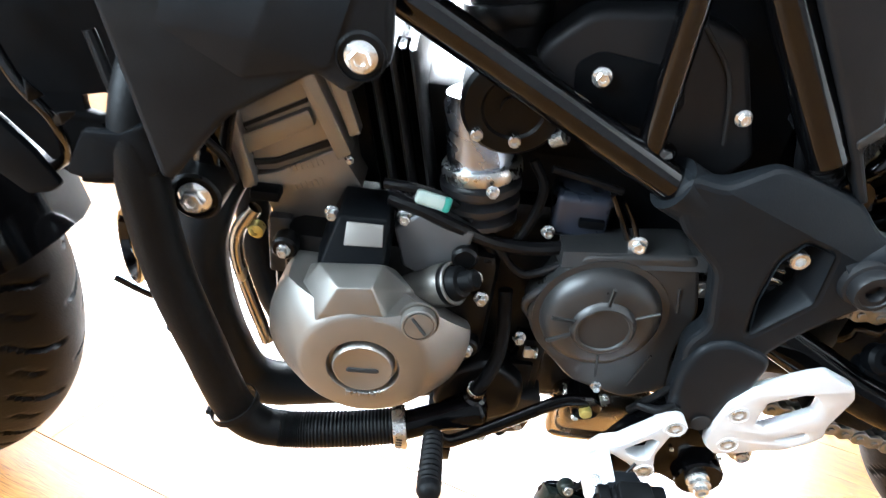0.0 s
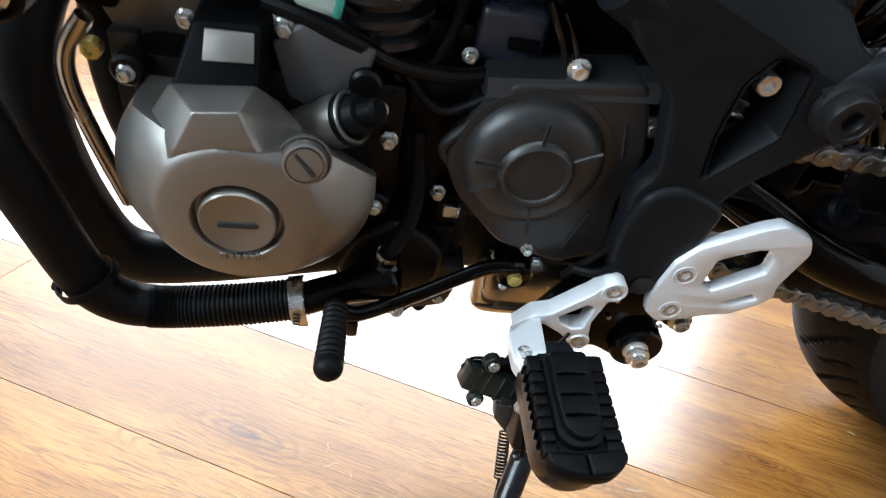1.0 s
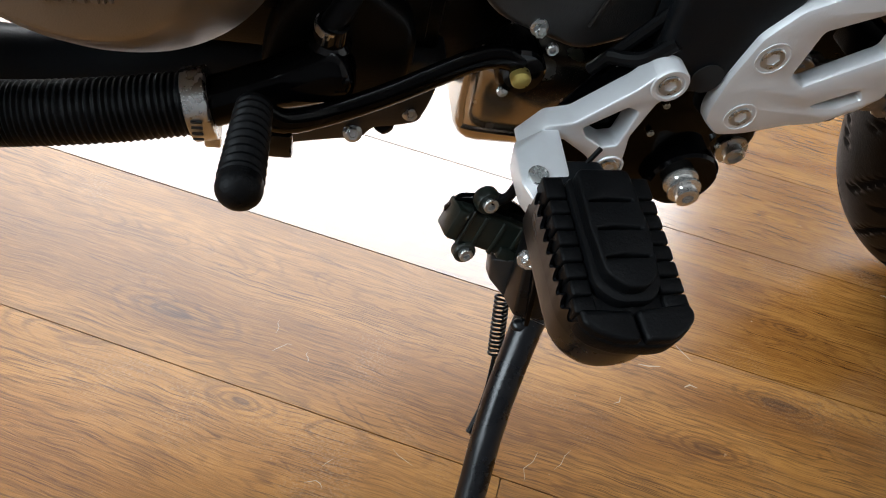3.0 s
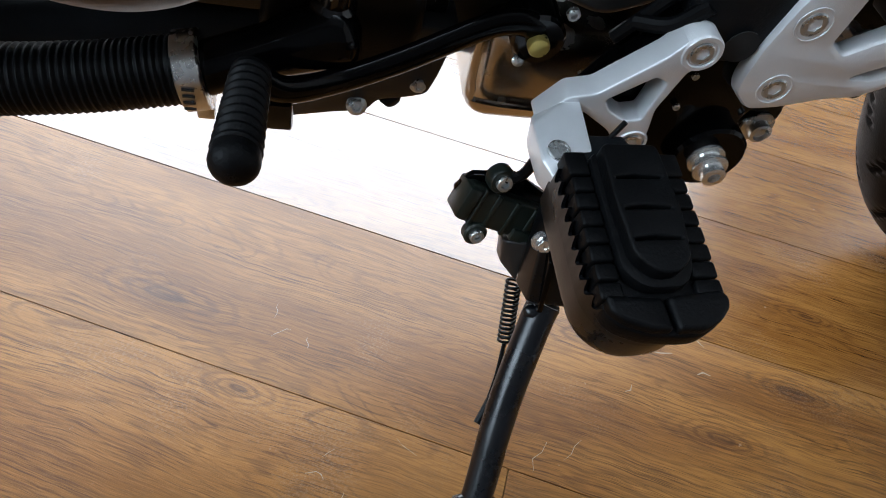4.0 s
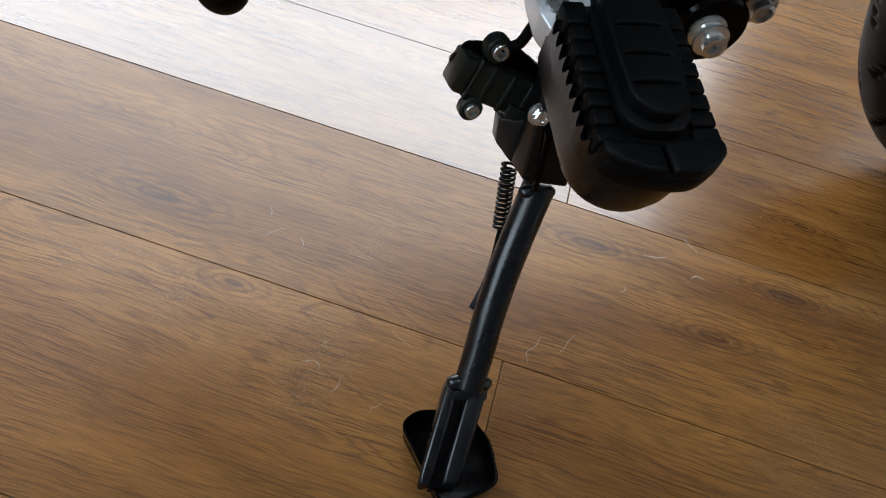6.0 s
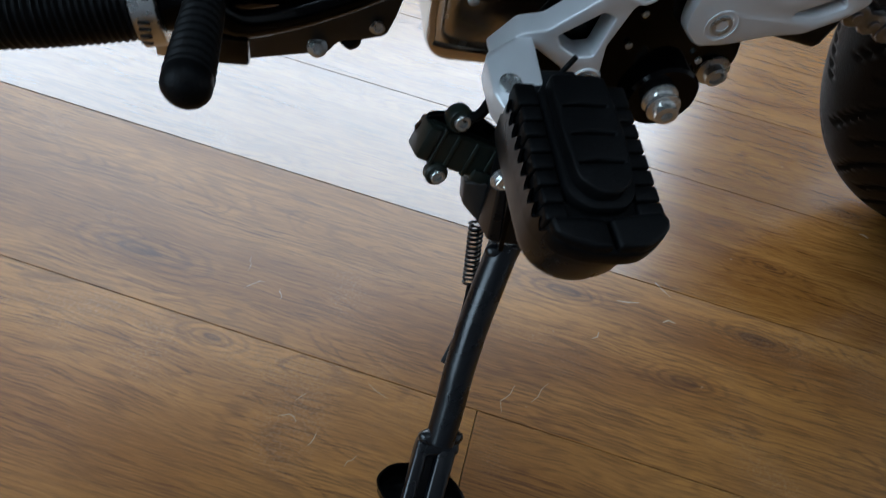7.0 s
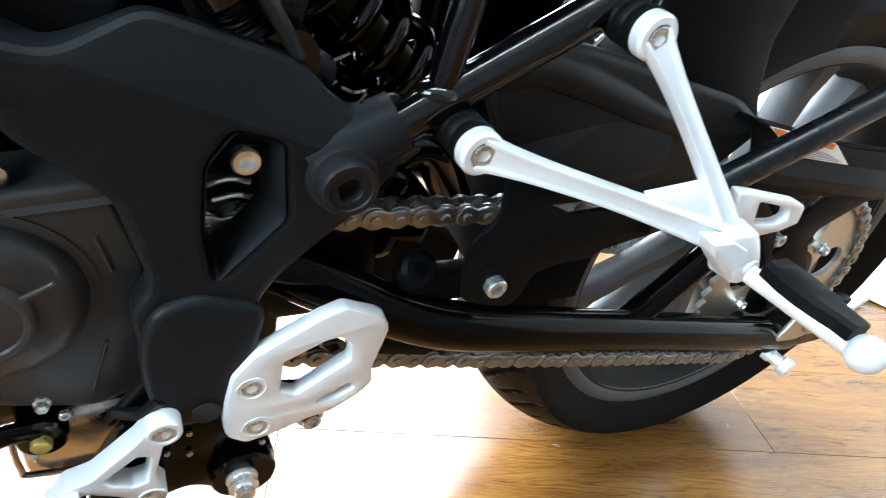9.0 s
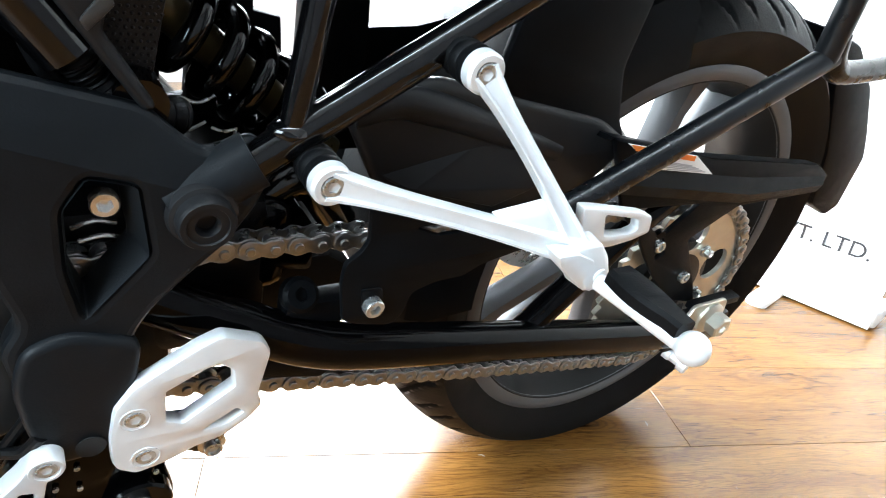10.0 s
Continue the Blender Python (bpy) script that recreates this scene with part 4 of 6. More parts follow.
# cylinder, leaning forward
cyl = part("cylinder", plate(rounded([(-.078, .490), (-.053, .497), (-.007, .524), (.013, .492), (-.020, .436), (-.043, .433), (-.064, .478)], .003), -.087, .07, (), .002), M_CLUTCH, bike, "grey cast cylinder block with raised marks")
head = part("cylinder_head", plate(rounded([(-.086, .541), (-.067, .549), (-.040, .585), (-.015, .60), (.003, .527), (-.007, .522), (-.053, .497), (-.080, .492)], .003), -.083, .07, [], .002), M_CLUTCH, bike, "grey cast cylinder head")
part("head_gasket", plate(rounded([(-.081, .502), (-.052, .508), (-.006, .533), (-.003, .528), (-.053, .503), (-.080, .497)], .001, 2), -.0850, -.080, (), .0004, 1), M_GROOVE, head)
part("head_rib", plate(rounded([(-.078, .525), (-.028, .552), (-.023, .540), (-.072, .511)], .002, 2), -.090, -.082, (), .0015), M_CLUTCH, head)
part("head_seam", plate(rounded([(-.079, .531), (-.030, .558), (-.029, .555), (-.078, .528)], .0006, 2), -.0845, -.082, (), .0003, 1), M_GROOVE, head)
part("head_flange", plate(rounded([(-.037, .586), (-.026, .590), (.005, .526), (-.005, .519)], .002), -.099, -.08, (), .0018), M_CLUTCH, head)
part("head_flange", plate(rounded([(-.020, .594), (-.010, .597), (.010, .540), (.002, .536)], .002), -.094, -.08, (), .0018), M_CLUTCH, head)
part("head_flange", plate(rounded([(-.090, .545), (-.080, .549), (-.066, .487), (-.076, .483)], .002), -.094, -.08, (), .0018), M_CLUTCH, head)
bolt(BOLT_H, .003, -.094, .519, head, .5)
for x, z, n in ((-.043, .4985, 7), (-.039, .4835, 6)):
    for i in range(n):
        mk = bmesh.new()
        block(mk, 0, .0026, -.0005, .0006, 0, .0045 + .0008 * ((i * 7) % 3), .0002, 1, Matrix.Translation((x + .0040 * i, -.0874, z + .0015 * i)) @ Matrix.Rotation(radians(-20), 4, "Y"))
        part("raised_mark", mk, M_CLUTCH, cyl)
# every second fin is grey, in place of the highlights on fin edges
for i in range(6):
    fb = bmesh.new()
    a, b = .0255 + .0074 * i, .0010 + .0074 * i
    y = -.077 - .002 * (i % 2)
    grow(fb, [[(x - .0002, y, .488), (x + .0022, y - .004, .488), (x + .0048, y, .488), (x + .0048, .05, .488), (x - .0002, .05, .488)] if z == 0 else [(x - .0002, y, .60), (x + .0022, y - .004, .60), (x + .0048, y, .60), (x + .0048, .05, .60), (x - .0002, .05, .60)] for x, z in ((a, 0), (b, 1))])
    part("cylinder_fin", fb, M_CASE if i % 2 else M_GLOSS, cyl)
# added black backing, stops light showing between the fins
part("fin_backing", hull([(.010, -.055, .480), (.067, -.055, .480), (-.012, -.055, .600), (.043, -.055, .600), (.010, .05, .480), (.067, .05, .480), (-.012, .05, .600), (.043, .05, .600)], .001), M_DARKCASE, cyl)
# plain block that blocks the light beside the fins
cr = bmesh.new()
block(cr, .050, .105, -.030, .06, .44, .560, .006)
part("fin_gap_fill", cr, M_DARKCASE, cyl)
stator = part("cable_cover", hull([(.001, -.128, .4925), (.037, -.128, .4925), (-.010, -.147, .458), (.0365, -.147, .463), (-.012, -.145, .445), (.038, -.145, .445), (.001, -.09, .496), (.037, -.09, .496), (-.018, -.09, .450), (.040, -.09, .45)], .0025), M_PLASTIC, bike, "black plastic cable cover with a grey plate")
part("grey_plate", hull([(.0075, -.1305, .4900), (.0335, -.1305, .4905), (.0070, -.1400, .4755), (.0345, -.1400, .4775), (.0075, -.126, .488), (.0335, -.126, .4885), (.0070, -.1355, .4735), (.0345, -.1355, .4755)], .0008), M_CLUTCH, stator, "plain light grey plate")
bolt(BOLT_H, -.005, -.116, .487, stator, .95, label="zinc bolt")
bolt(BOLT_H, .047, -.110, .487, stator, 1.0)
# sensor housing
sensor = part("sensor_housing", hull([(0.040, -.116, 0.479), (0.040, -.085, 0.479), (0.061, -.116, 0.497), (0.061, -.085, 0.497), (0.100, -.116, 0.482), (0.100, -.085, 0.482), (0.097, -.116, 0.466), (0.097, -.085, 0.466), (0.069, -.116, 0.436), (0.069, -.085, 0.436), (0.049, -.116, 0.445), (0.049, -.085, 0.445)], .003), M_RIM, bike, "dark grey sensor housing on the crankcase")
SA = (.72, -.38, .58)
sc = bmesh.new()
lathe(sc, [(.0155, -.03), (.0155, -.004), (.0168, -.003), (.0168, .014), (.0160, .0155), (.0142, .0155), (.0138, .008), (.0, .008)], (.079, -.124, .437), axis=SA, seg=40)
body_ = part("sensor_body", sc, M_CLUTCH, sensor)
sr_ = bmesh.new()
lathe(sr_, [(.0170, .0100), (.0172, .0104), (.0172, .0138), (.0170, .0142)], (.079, -.124, .437), axis=SA, seg=40)
part("sensor_ring", sr_, M_DARKCASE, body_)
sv = bmesh.new()
lathe(sv, [(.0130, 0), (.0130, .012), (.0115, .015), (.0080, .016), (.0080, .026), (.006, .028), (0, .028)], (.0845, -.127, .4415), axis=SA, seg=28)
part("sensor_plug", sv, M_RUBBER, body_)
bolt(BOLT_H, .113, -.116, .424, sensor, 1.0, label="zinc bolt")
bolt(BOLT_H, .105, -.128, .452, sensor, .8, aim=(-20, 0, 20))

# intake
it = bmesh.new()
IA = (-.20, .10, 1)
lathe(it, [(.0265, -.034), (.0265, -.012), (.0255, -.008), (.0255, .022), (.0235, .026), (.0235, .03)], (.095, -.072, .545), axis=IA, seg=40)
intake = part("intake_pipe", it, M_INTAKE, bike, "satin aluminium intake pipe")
bl = bmesh.new()
lathe(bl, [(.020, 0), (.028, .004), (.028, .008), (.021, .011), (.021, .014), (.030, .018), (.030, .022), (.022, .025), (.022, .028), (.031, .032), (.031, .037), (.024, .041)], (.1055, -.082, .474), axis=(-.15, .05, 1), seg=36)
part("intake_bellows", bl, M_BELLOWS, intake, "ribbed black rubber bellows")
ib = bmesh.new()
lathe(ib, [(.0295, 0), (.0305, .002), (.0305, .009), (.0295, .011)], (.101, -.078, .513), axis=IA, seg=36)
part("hose_clip", ib, M_INOX, intake)
bolt(BOLT_H, .1075, -.111, .517, intake, .8)
tb = bmesh.new()
lathe(tb, [(.034, -.04), (.036, 0), (.036, .010), (.033, .014), (.022, .016), (.020, .014), (.009, .014), (.009, .018), (0, .018)], (.112, -.088, .577), seg=40)
throttle = part("throttle_body", tb, M_DARKCASE, bike, "black throttle body with a round cover")
bolt(BOLT_S, .090, -.103, .556, throttle, .6)
bolt(BOLT_S, .116, -.106, .556, throttle, .6)
part("idle_screw", tube([(.143, -.10, .556), (.150, -.106, .563)], .005, 10), M_ZINC, throttle)
hc = bmesh.new()
lathe(hc, [(.030, 0), (.031, .002), (.031, .012), (.030, .014)], (.103, -.06, .622), axis=IA, seg=32)
part("airbox_clip", hc, M_DARKCASE, throttle)
part("airbox_boot", tube([(.108, -.06, .60), (.098, -.055, .66)], .028, 24), M_RUBBER, throttle)

# panels and body
airbox = part("airbox_cover", plate(rounded([(.118, .595), (.124, .620), (.150, .645), (.21, .652), (.25, .64), (.285, .56), (.262, .535), (.22, .555), (.17, .570)], .008), -.100, -.07, (), .006, 3), M_PANEL, bike, "charcoal plastic airbox cover")
# recess drawn as a darker plate lying on the cover
part("cover_recess", plate(rounded([(.146, .612), (.150, .585), (.205, .572), (.224, .592), (.215, .616), (.16, .622)], .006), -.1015, -.098, (), .0008), M_PLASTIC, airbox)
bolt(BOLT_C, .164, -.103, .606, airbox, .52, label="polished bolt")
bolt(BOLT_C, .264, -.101, .590, airbox, .46, label="polished bolt")
part("cover_seam", tube([(.219, -.1012, .645), (.245, -.1012, .615), (.258, -.1012, .57)], .0016, 8), M_GROOVE, airbox)
# plain black blocks added so no light shows through behind the engine
for nm_, bx_ in (("airbox", (.118, .33, -.065, .085, .52, .78)), ("dark_fill_base", (.10, .36, -.055, .09, .43, .56)), ("dark_fill_rear", (.33, .372, -.045, .09, .46, .76))):
    fill = bmesh.new()
    block(fill, *bx_, .02)
    part(nm_, fill, M_PLASTIC, bike, "black block filling the dark space behind the engine")
side = part("side_panel", plate(rounded([(.238, .72), (.268, .672), (.310, .612), (.351, .549), (.357, .552), (.335, .588), (.340, .604), (.300, .72)], .004), -.128, -.112, (), .004, 3), M_PANEL, bike, "charcoal plastic side panel")
# lighter plate painted in for the bright streak on the panel
part("panel_fold", plate(rounded([(.329, .589), (.341, .601), (.338, .609), (.326, .594)], .002), -.1295, -.127, (), .001), M_CASE, side)
tex = part("textured_panel", plate(rounded([(.335, .577), (.352, .547), (.359, .552), (.367, .596), (.395, .70), (.315, .71), (.339, .598)], .003), -.100, -.09, (), .002), M_PANEL, bike, "dark textured plastic infill panel")
dot = bmesh.new()
bmesh.ops.create_uvsphere(dot, u_segments=8, v_segments=4, radius=.0010)
dot_me = mesh_of(dot, "dimple", M_PANEL)
for i in range(16):
    for j in range(30):
        x, z = .336 + .0034 * i + (.0017 if j % 2 else 0), .552 + .0034 * j
        if z > .578 - (x - .3365) * 1.75 + .004 and x < .357 + (z - .552) * .225 and x > .339:
            placed("dimple", dot_me, tex, Matrix.Translation((x, -.1002, z)))
loom_bm = bmesh.new()
sweep(loom_bm, spline([(.3000, -.104, .6010), (.3135, -.105, .5856), (.3245, -.105, .5707), (.3379, -.105, .5544), (.3542, -.104, .5409), (.374, -.095, .533)], 20), lambda t: .0096 + .0008 * math.sin(47 * t) + .0006 * math.sin(113 * t + 1) + .0005 * math.sin(211 * t), 18)
loom = part("wiring_loom", loom_bm, M_HARNESS, bike, "taped black wiring loom")
tape = bmesh.new()
tline = spline([(.3135, -.105, .5856), (.3245, -.105, .5707), (.3379, -.105, .5544)], 60)
sweep(tape, [p + .0102 * Vector((math.cos(i * .42) * .78, math.sin(i * .42), math.cos(i * .42) * .62)) for i, p in enumerate(tline)], .0010, 6)
part("tape_edge", tape, M_HARNESS, loom)
part("loom_branch", tube([(.3010, -.108, .5960), (.3050, -.110, .5820), (.3110, -.109, .5650), (.3190, -.104, .5560)], .0042, 12), M_HARNESS, loom)
cowl = part("radiator_cowl", plate(rounded([(-.150, .76), (-.126, .632), (-.104, .528), (-.096, .528), (-.060, .574), (-.008, .608), (.010, .597), (.034, .618), (.032, .66), (.02, .76)], .006), -.165, -.145, (), .005, 3), M_MATTE, bike, "matte black plastic radiator cowl")
part("cowl_fold", hull([(-.095, -.166, .625), (.0, -.166, .612), (-.05, -.166, .60), (-.04, -.172, .625), (-.09, -.166, .64), (.015, -.166, .66), (-.03, -.172, .65)], .002), M_MATTE, cowl)
cb = bmesh.new()
lathe(cb, [(.0145, -.02), (.0145, .002), (.0130, .004), (.0122, 0)], (.017, -.163, .621), seg=28)
part("bolt_bush", cb, M_RUBBER, cowl)
bolt(BOLT_C, .017, -.164, .621, cowl, .72, 10, label="large polished flange bolt")
rad = bmesh.new()
block(rad, -.148, -.116, -.10, .16, .43, .74, .006)
radiator = part("radiator", rad, M_DARKCASE, bike, "black finned radiator")
rs = bmesh.new()
block(rs, -.0005, .0005, 0, .26, -.0035, .0035, 0)
rs_me = mesh_of(rs, "radiator_fin", M_DARKCASE, 0)
for i in range(24):
    placed("radiator_fin", rs_me, radiator, Matrix.Translation((-.1155, -.09, .445 + .012 * i)))
# dark sheet in place of the shaded cavity; its holes leave the bright gaps
low = part("inner_fairing", plate(rounded([(-.30, .66), (-.17, .66), (-.145, .477), (-.151, .468), (-.211, .457), (-.228, .461), (-.269, .509), (-.316, .52)], .004), -.064, -.056,
           [rounded([(-.201, .529), (-.184, .533), (-.163, .530), (-.165, .525), (-.191, .514), (-.201, .516)], .001, 2), rounded([(-.191, .507), (-.177, .513), (-.178, .504), (-.183, .500)], .001, 2)], .001, 2), M_PLASTIC, bike, "black sheet standing in for the shaded cavity beside the cowl")
lip_ = bmesh.new()
sweep(lip_, spline([(-.145, -.066, .478), (-.165, -.068, .469), (-.190, -.068, .462), (-.212, -.066, .459)], 8), .004, 10)
part("fairing_lip", lip_, M_PLASTIC, low)
part("fairing_bracket", plate(rounded([(-.149, .553), (-.126, .554), (-.110, .563), (-.104, .535), (-.108, .527), (-.152, .519), (-.165, .522)], .003), -.162, -.154, (), .002, 2), M_PLASTIC, low)
part("fork_guard", plate(rounded([(-.268, .55), (-.242, .521), (-.224, .500), (-.208, .473), (-.217, .466), (-.235, .462), (-.254, .479), (-.285, .498)], .004), -.104, -.097, (), .002, 2), M_PLASTIC, bike, "black plastic fork guard")
# clips and hose are made up, to catch glints in the dark
part("hose_clip", hull([(-.218, -.10, .556), (-.213, -.106, .555), (-.205, -.10, .543), (-.214, -.108, .539), (-.219, -.10, .542)], .001), M_DARKCASE, low)
part("hose_clip", hull([(-.209, -.10, .522), (-.196, -.107, .535), (-.184, -.10, .535), (-.194, -.107, .526), (-.204, -.10, .519)], .001), M_DARKCASE, low)
part("brake_hose", tube([(-.25, -.085, .60), (-.225, -.10, .555), (-.205, -.10, .525), (-.21, -.085, .49), (-.23, -.075, .47)], .0042, 12), M_GLOSS, low)
tank = bmesh.new()
block(tank, -.14, .40, -.14, .14, .70, .95, .05, 5)
part("fuel_tank", tank, M_GLOSS, bike, "black fuel tank")
seat_bm = bmesh.new()
block(seat_bm, .36, .98, -.11, .11, .74, .80, .025, 4)
part("seat", seat_bm, M_RUBBER, bike, "black padded seat")
bb = bmesh.new()
block(bb, .43, .70, -.07, .08, .62, .74, .012)
block(bb, .66, .99, -.09, .09, .67, .75, .02)
part("battery_box", bb, M_PLASTIC, bike, "black plastic battery box")

# hoses
def ribbed(t):
    return .0150 + (.0005 * math.sin(t * 2 * math.pi * 40) if t > .01 else 0)
hose = part("coolant_hose", sweep(bmesh.new(), spline([(-.116, -.122, .600), (-.124, -.146, .545), (-.114, -.155, .455), (-.092, -.158, .372), (-.079, -.159, .326), (-.068, -.159, .305), (-.053, -.157, .292), (-.036, -.155, .288)], 10), lambda t: .0172 - .0022 * t, 24), M_RUBBER, bike, "smooth black coolant hose")
part("hose_sleeve", sweep(bmesh.new(), spline([(-.040, -.156, .2885), (-.02, -.154, .288), (.02, -.151, .292), (.060, -.147, .298)], 110), ribbed, 24), M_RUBBER, hose, "ribbed black protective sleeve")
hk = bmesh.new()
lathe(hk, [(.0205, -.003), (.0205, .003), (.0192, .003), (.0192, -.003)], (-.0745, -.159, .316), axis=(.42, 0, -1), seg=28, closed=True)
block(hk, -.0985, -.092, -.162, -.156, .3035, .3085, .001)
part("hose_band", hk, M_RUBBER, hose)
hp = bmesh.new()
bmesh.ops.create_icosphere(hp, subdivisions=2, radius=.0042, matrix=Matrix.Translation((-.1150, -.160, .398)))
part("hose_stud", hp, M_RUBBER, hose)
clamp_bm = bmesh.new()
lathe(clamp_bm, [(.0172, -.0055), (.0178, -.005), (.0178, .005), (.0172, .0055)], (.062, -.147, .2975), axis=(1, .1, .18), seg=36)
clamp = part("hose_clamp", clamp_bm, M_INOX, bike, "stainless worm drive hose clamp")
# band slots as small black bars, shade rather than cut-outs
for i in range(4):
    cs = bmesh.new()
    block(cs, -.0025, .0025, -.0003, .0003, -.0006, .0006, 0, 1, Matrix.Translation((.0625, -.1652, .302 - .0035 * i)))
    part("clamp_slot_shade", cs, M_GROOVE, clamp)
ck = bmesh.new()
block(ck, -.004, .004, -.003, .003, -.004, .004, .001, 2, Matrix.Translation((.066, -.150, .278)))
part("clamp_screw", ck, M_INOX, clamp)
elbow = part("water_elbow", sweep(bmesh.new(), [Vector((.066, -.146, .298)).lerp(Vector((.134, -.134, .322)), k / 24) for k in range(25)], lambda t: .0122 + .0040 * max(0, (t - .45) / .4) ** .7 if t < .85 else .0162 * math.sqrt(max(.02, 1 - ((t - .85) / .15) ** 2)), 24), M_ENAMEL, bike, "black painted water pump elbow")
en = bmesh.new()
lathe(en, [(.0105, -.01), (.0105, .004), (.008, .006), (.0075, .016)], (.121, -.134, .329), axis=(.1, -.2, .9), seg=20)
part("elbow_nipple", en, M_GLOSS, elbow)
small = part("breather_hose", tube([(.119, -.136, .335), (.1215, -.137, .342), (.1290, -.131, .353), (.1355, -.122, .369), (.1365, -.113, .392), (.133, -.104, .425)], .0058, 14), M_RUBBER, bike, "thin black rubber hose")
rc = bmesh.new()
lathe(rc, [(.0075, -.002), (.0075, .002), (.0066, .002), (.0066, -.002)], (.1215, -.137, .342), axis=(.1, -.2, .9), seg=20, closed=True)
part("spring_clip", rc, M_INOX, small)
part("header_pipe", tube([(-.075, -.06, .53), (-.108, -.085, .46), (-.116, -.088, .40), (-.104, -.088, .32), (-.080, -.080, .262), (-.02, -.06, .245), (.10, -.04, .255), (.22, -.03, .265)], .0215, 20), M_MATTE, bike, "matte black exhaust header pipe")
part("header_pipe", tube([(-.075, .04, .53), (-.105, .03, .44), (-.098, .02, .32), (-.04, 0, .245), (.10, -.01, .25), (.22, -.02, .262)], .0175, 16), M_MATTE, bike, "matte black exhaust header pipe")
part("bypass_pipe", tube([(-.066, -.10, .472), (-.080, -.10, .45), (-.083, -.10, .425), (-.075, -.10, .385), (-.062, -.10, .335)], .0055, 14), M_BOX, bike, "bare metal water pipe")
mm = bmesh.new()
lathe(mm, [(.0185, -.05), (.0185, .002), (.0165, .004), (.0150, .004), (.0145, .0)], (-.098, -.128, .495), seg=32)
mount = part("engine_mount", mm, M_DARKCASE, bike, "black engine mount eye with a polished bolt")
bolt(BOLT_C, -.098, -.129, .495, mount, .90, 0)
part("mount_strap", tube([(-.098, -.10, .50), (-.085, -.10, .56), (-.05, -.10, .62)], .014, 14), M_GLOSS, mount)
jb = bmesh.new()
block(jb, -.062, -.035, -.085, -.05, .40, .452, .003)
block(jb, -.058, -.040, -.095, -.08, .44, .462, .002)
part("thermostat_housing", jb, M_CASE, bike, "grey thermostat housing")
gc = bmesh.new()
lathe(gc, [(.006, 0), (.006, .008), (.004, .009)], (-.066, -.095, .452), seg=14)
part("brass_sensor", gc, M_GOLD, bike, "brass temperature sensor")
cn = bmesh.new()
block(cn, -.07, -.048, -.10, -.085, .478, .487, .002)
part("plug_connector", cn, M_PLASTIC, bike, "black plug connector")
# horn and front end
hn = bmesh.new()
lathe(hn, [(.034, -.014), (.036, 0), (.034, .004), (.030, .004), (.024, -.004), (.010, 0), (0, .0)], (-.205, -.03, .368), axis=(-.75, -.6, .1), seg=36)
horn = part("horn", hn, M_GLOSS, bike, "round black horn with a metal rim")
hr = bmesh.new()
lathe(hr, [(.0365, -.002), (.0375, 0), (.0365, .002), (.0355, 0)], (-.205, -.03, .368), axis=(-.75, -.6, .1), seg=40, closed=True)
part("horn_rim", hr, M_POLISH, horn)
part("horn_bracket", tube([(-.228, -.03, .326), (-.192, -.03, .307), (-.15, -.03, .30)], .003, 8), M_GLOSS, horn)
part("fork_leg", tube([(-.62, -.105, .27), (-.50, -.105, .62), (-.42, -.105, .85)], .027, 20), M_GLOSS, bike, "black upside-down fork leg")
part("fork_leg", tube([(-.62, .105, .27), (-.50, .105, .62), (-.42, .105, .85)], .027, 20), M_GLOSS, bike, "black upside-down fork leg")
fd = bmesh.new()
rings = []
for i in range(20):
    a = radians(12 + 150 * i / 19)
    c, s_ = math.cos(a), math.sin(a)
    sec = [(-.070, -.020), (-.066, -.008), (-.04, .004), (0, .008), (.04, .004), (.066, -.008), (.070, -.020), (.067, -.020), (.062, -.011), (0, .003), (-.062, -.011), (-.067, -.020)]
    rings.append([((.318 + d) * c, y, (.318 + d) * s_) for y, d in sec])
grow(fd, rings)
fender = part("front_fender", fd, M_GLOSS, bike, "black front mudguard")
fender.matrix_local = Matrix.Translation((-0.570, 0.0, 0.316)) @ Matrix.Rotation(radians(-10), 4, "Z")
# cables and connectors over the gearbox
for pts, r, mt in (([(.035, -.105, .498), (.06, -.112, .495), (.085, -.112, .485), (.115, -.105, .470), (.15, -.10, .465), (.185, -.095, .47)], .0055, M_HARNESS),
                   ([(.03, -.10, .507), (.055, -.105, .508), (.08, -.10, .497), (.10, -.10, .478), (.118, -.10, .455)], .004, M_HARNESS),
                   ([(.118, -.105, .468), (.135, -.10, .445), (.150, -.10, .44), (.175, -.10, .455), (.20, -.10, .475)], .0035, M_HARNESS),
                   ([(.137, -.08, .53), (.148, -.085, .51), (.142, -.09, .48), (.128, -.095, .455)], .004, M_RUBBER),
                   ([(.15, -.09, .53), (.175, -.09, .525), (.205, -.09, .518)], .003, M_HARNESS),
                   ([(.196, -.10, .52), (.205, -.103, .505), (.215, -.104, .487)], .0028, M_GLOSS),
                   ([(.206, -.10, .515), (.216, -.103, .50), (.222, -.106, .487)], .0022, M_GLOSS),
                   ([(.285, -.145, .36), (.275, -.14, .345), (.262, -.13, .338)], .004, M_RUBBER),
                   ([(.285, -.135, .375), (.268, -.13, .345), (.258, -.125, .325)], .0035, M_RUBBER),
                   ([(-.155, -.12, .60), (-.135, -.13, .55), (-.11, -.12, .52)], .004, M_HARNESS),
                   ([(-.09, -.12, .535), (-.08, -.115, .52), (-.075, -.11, .50)], .003, M_HARNESS)):
    part("cable", tube(pts, r, 10), mt, bike, "black sleeved cable")
cv = bmesh.new()
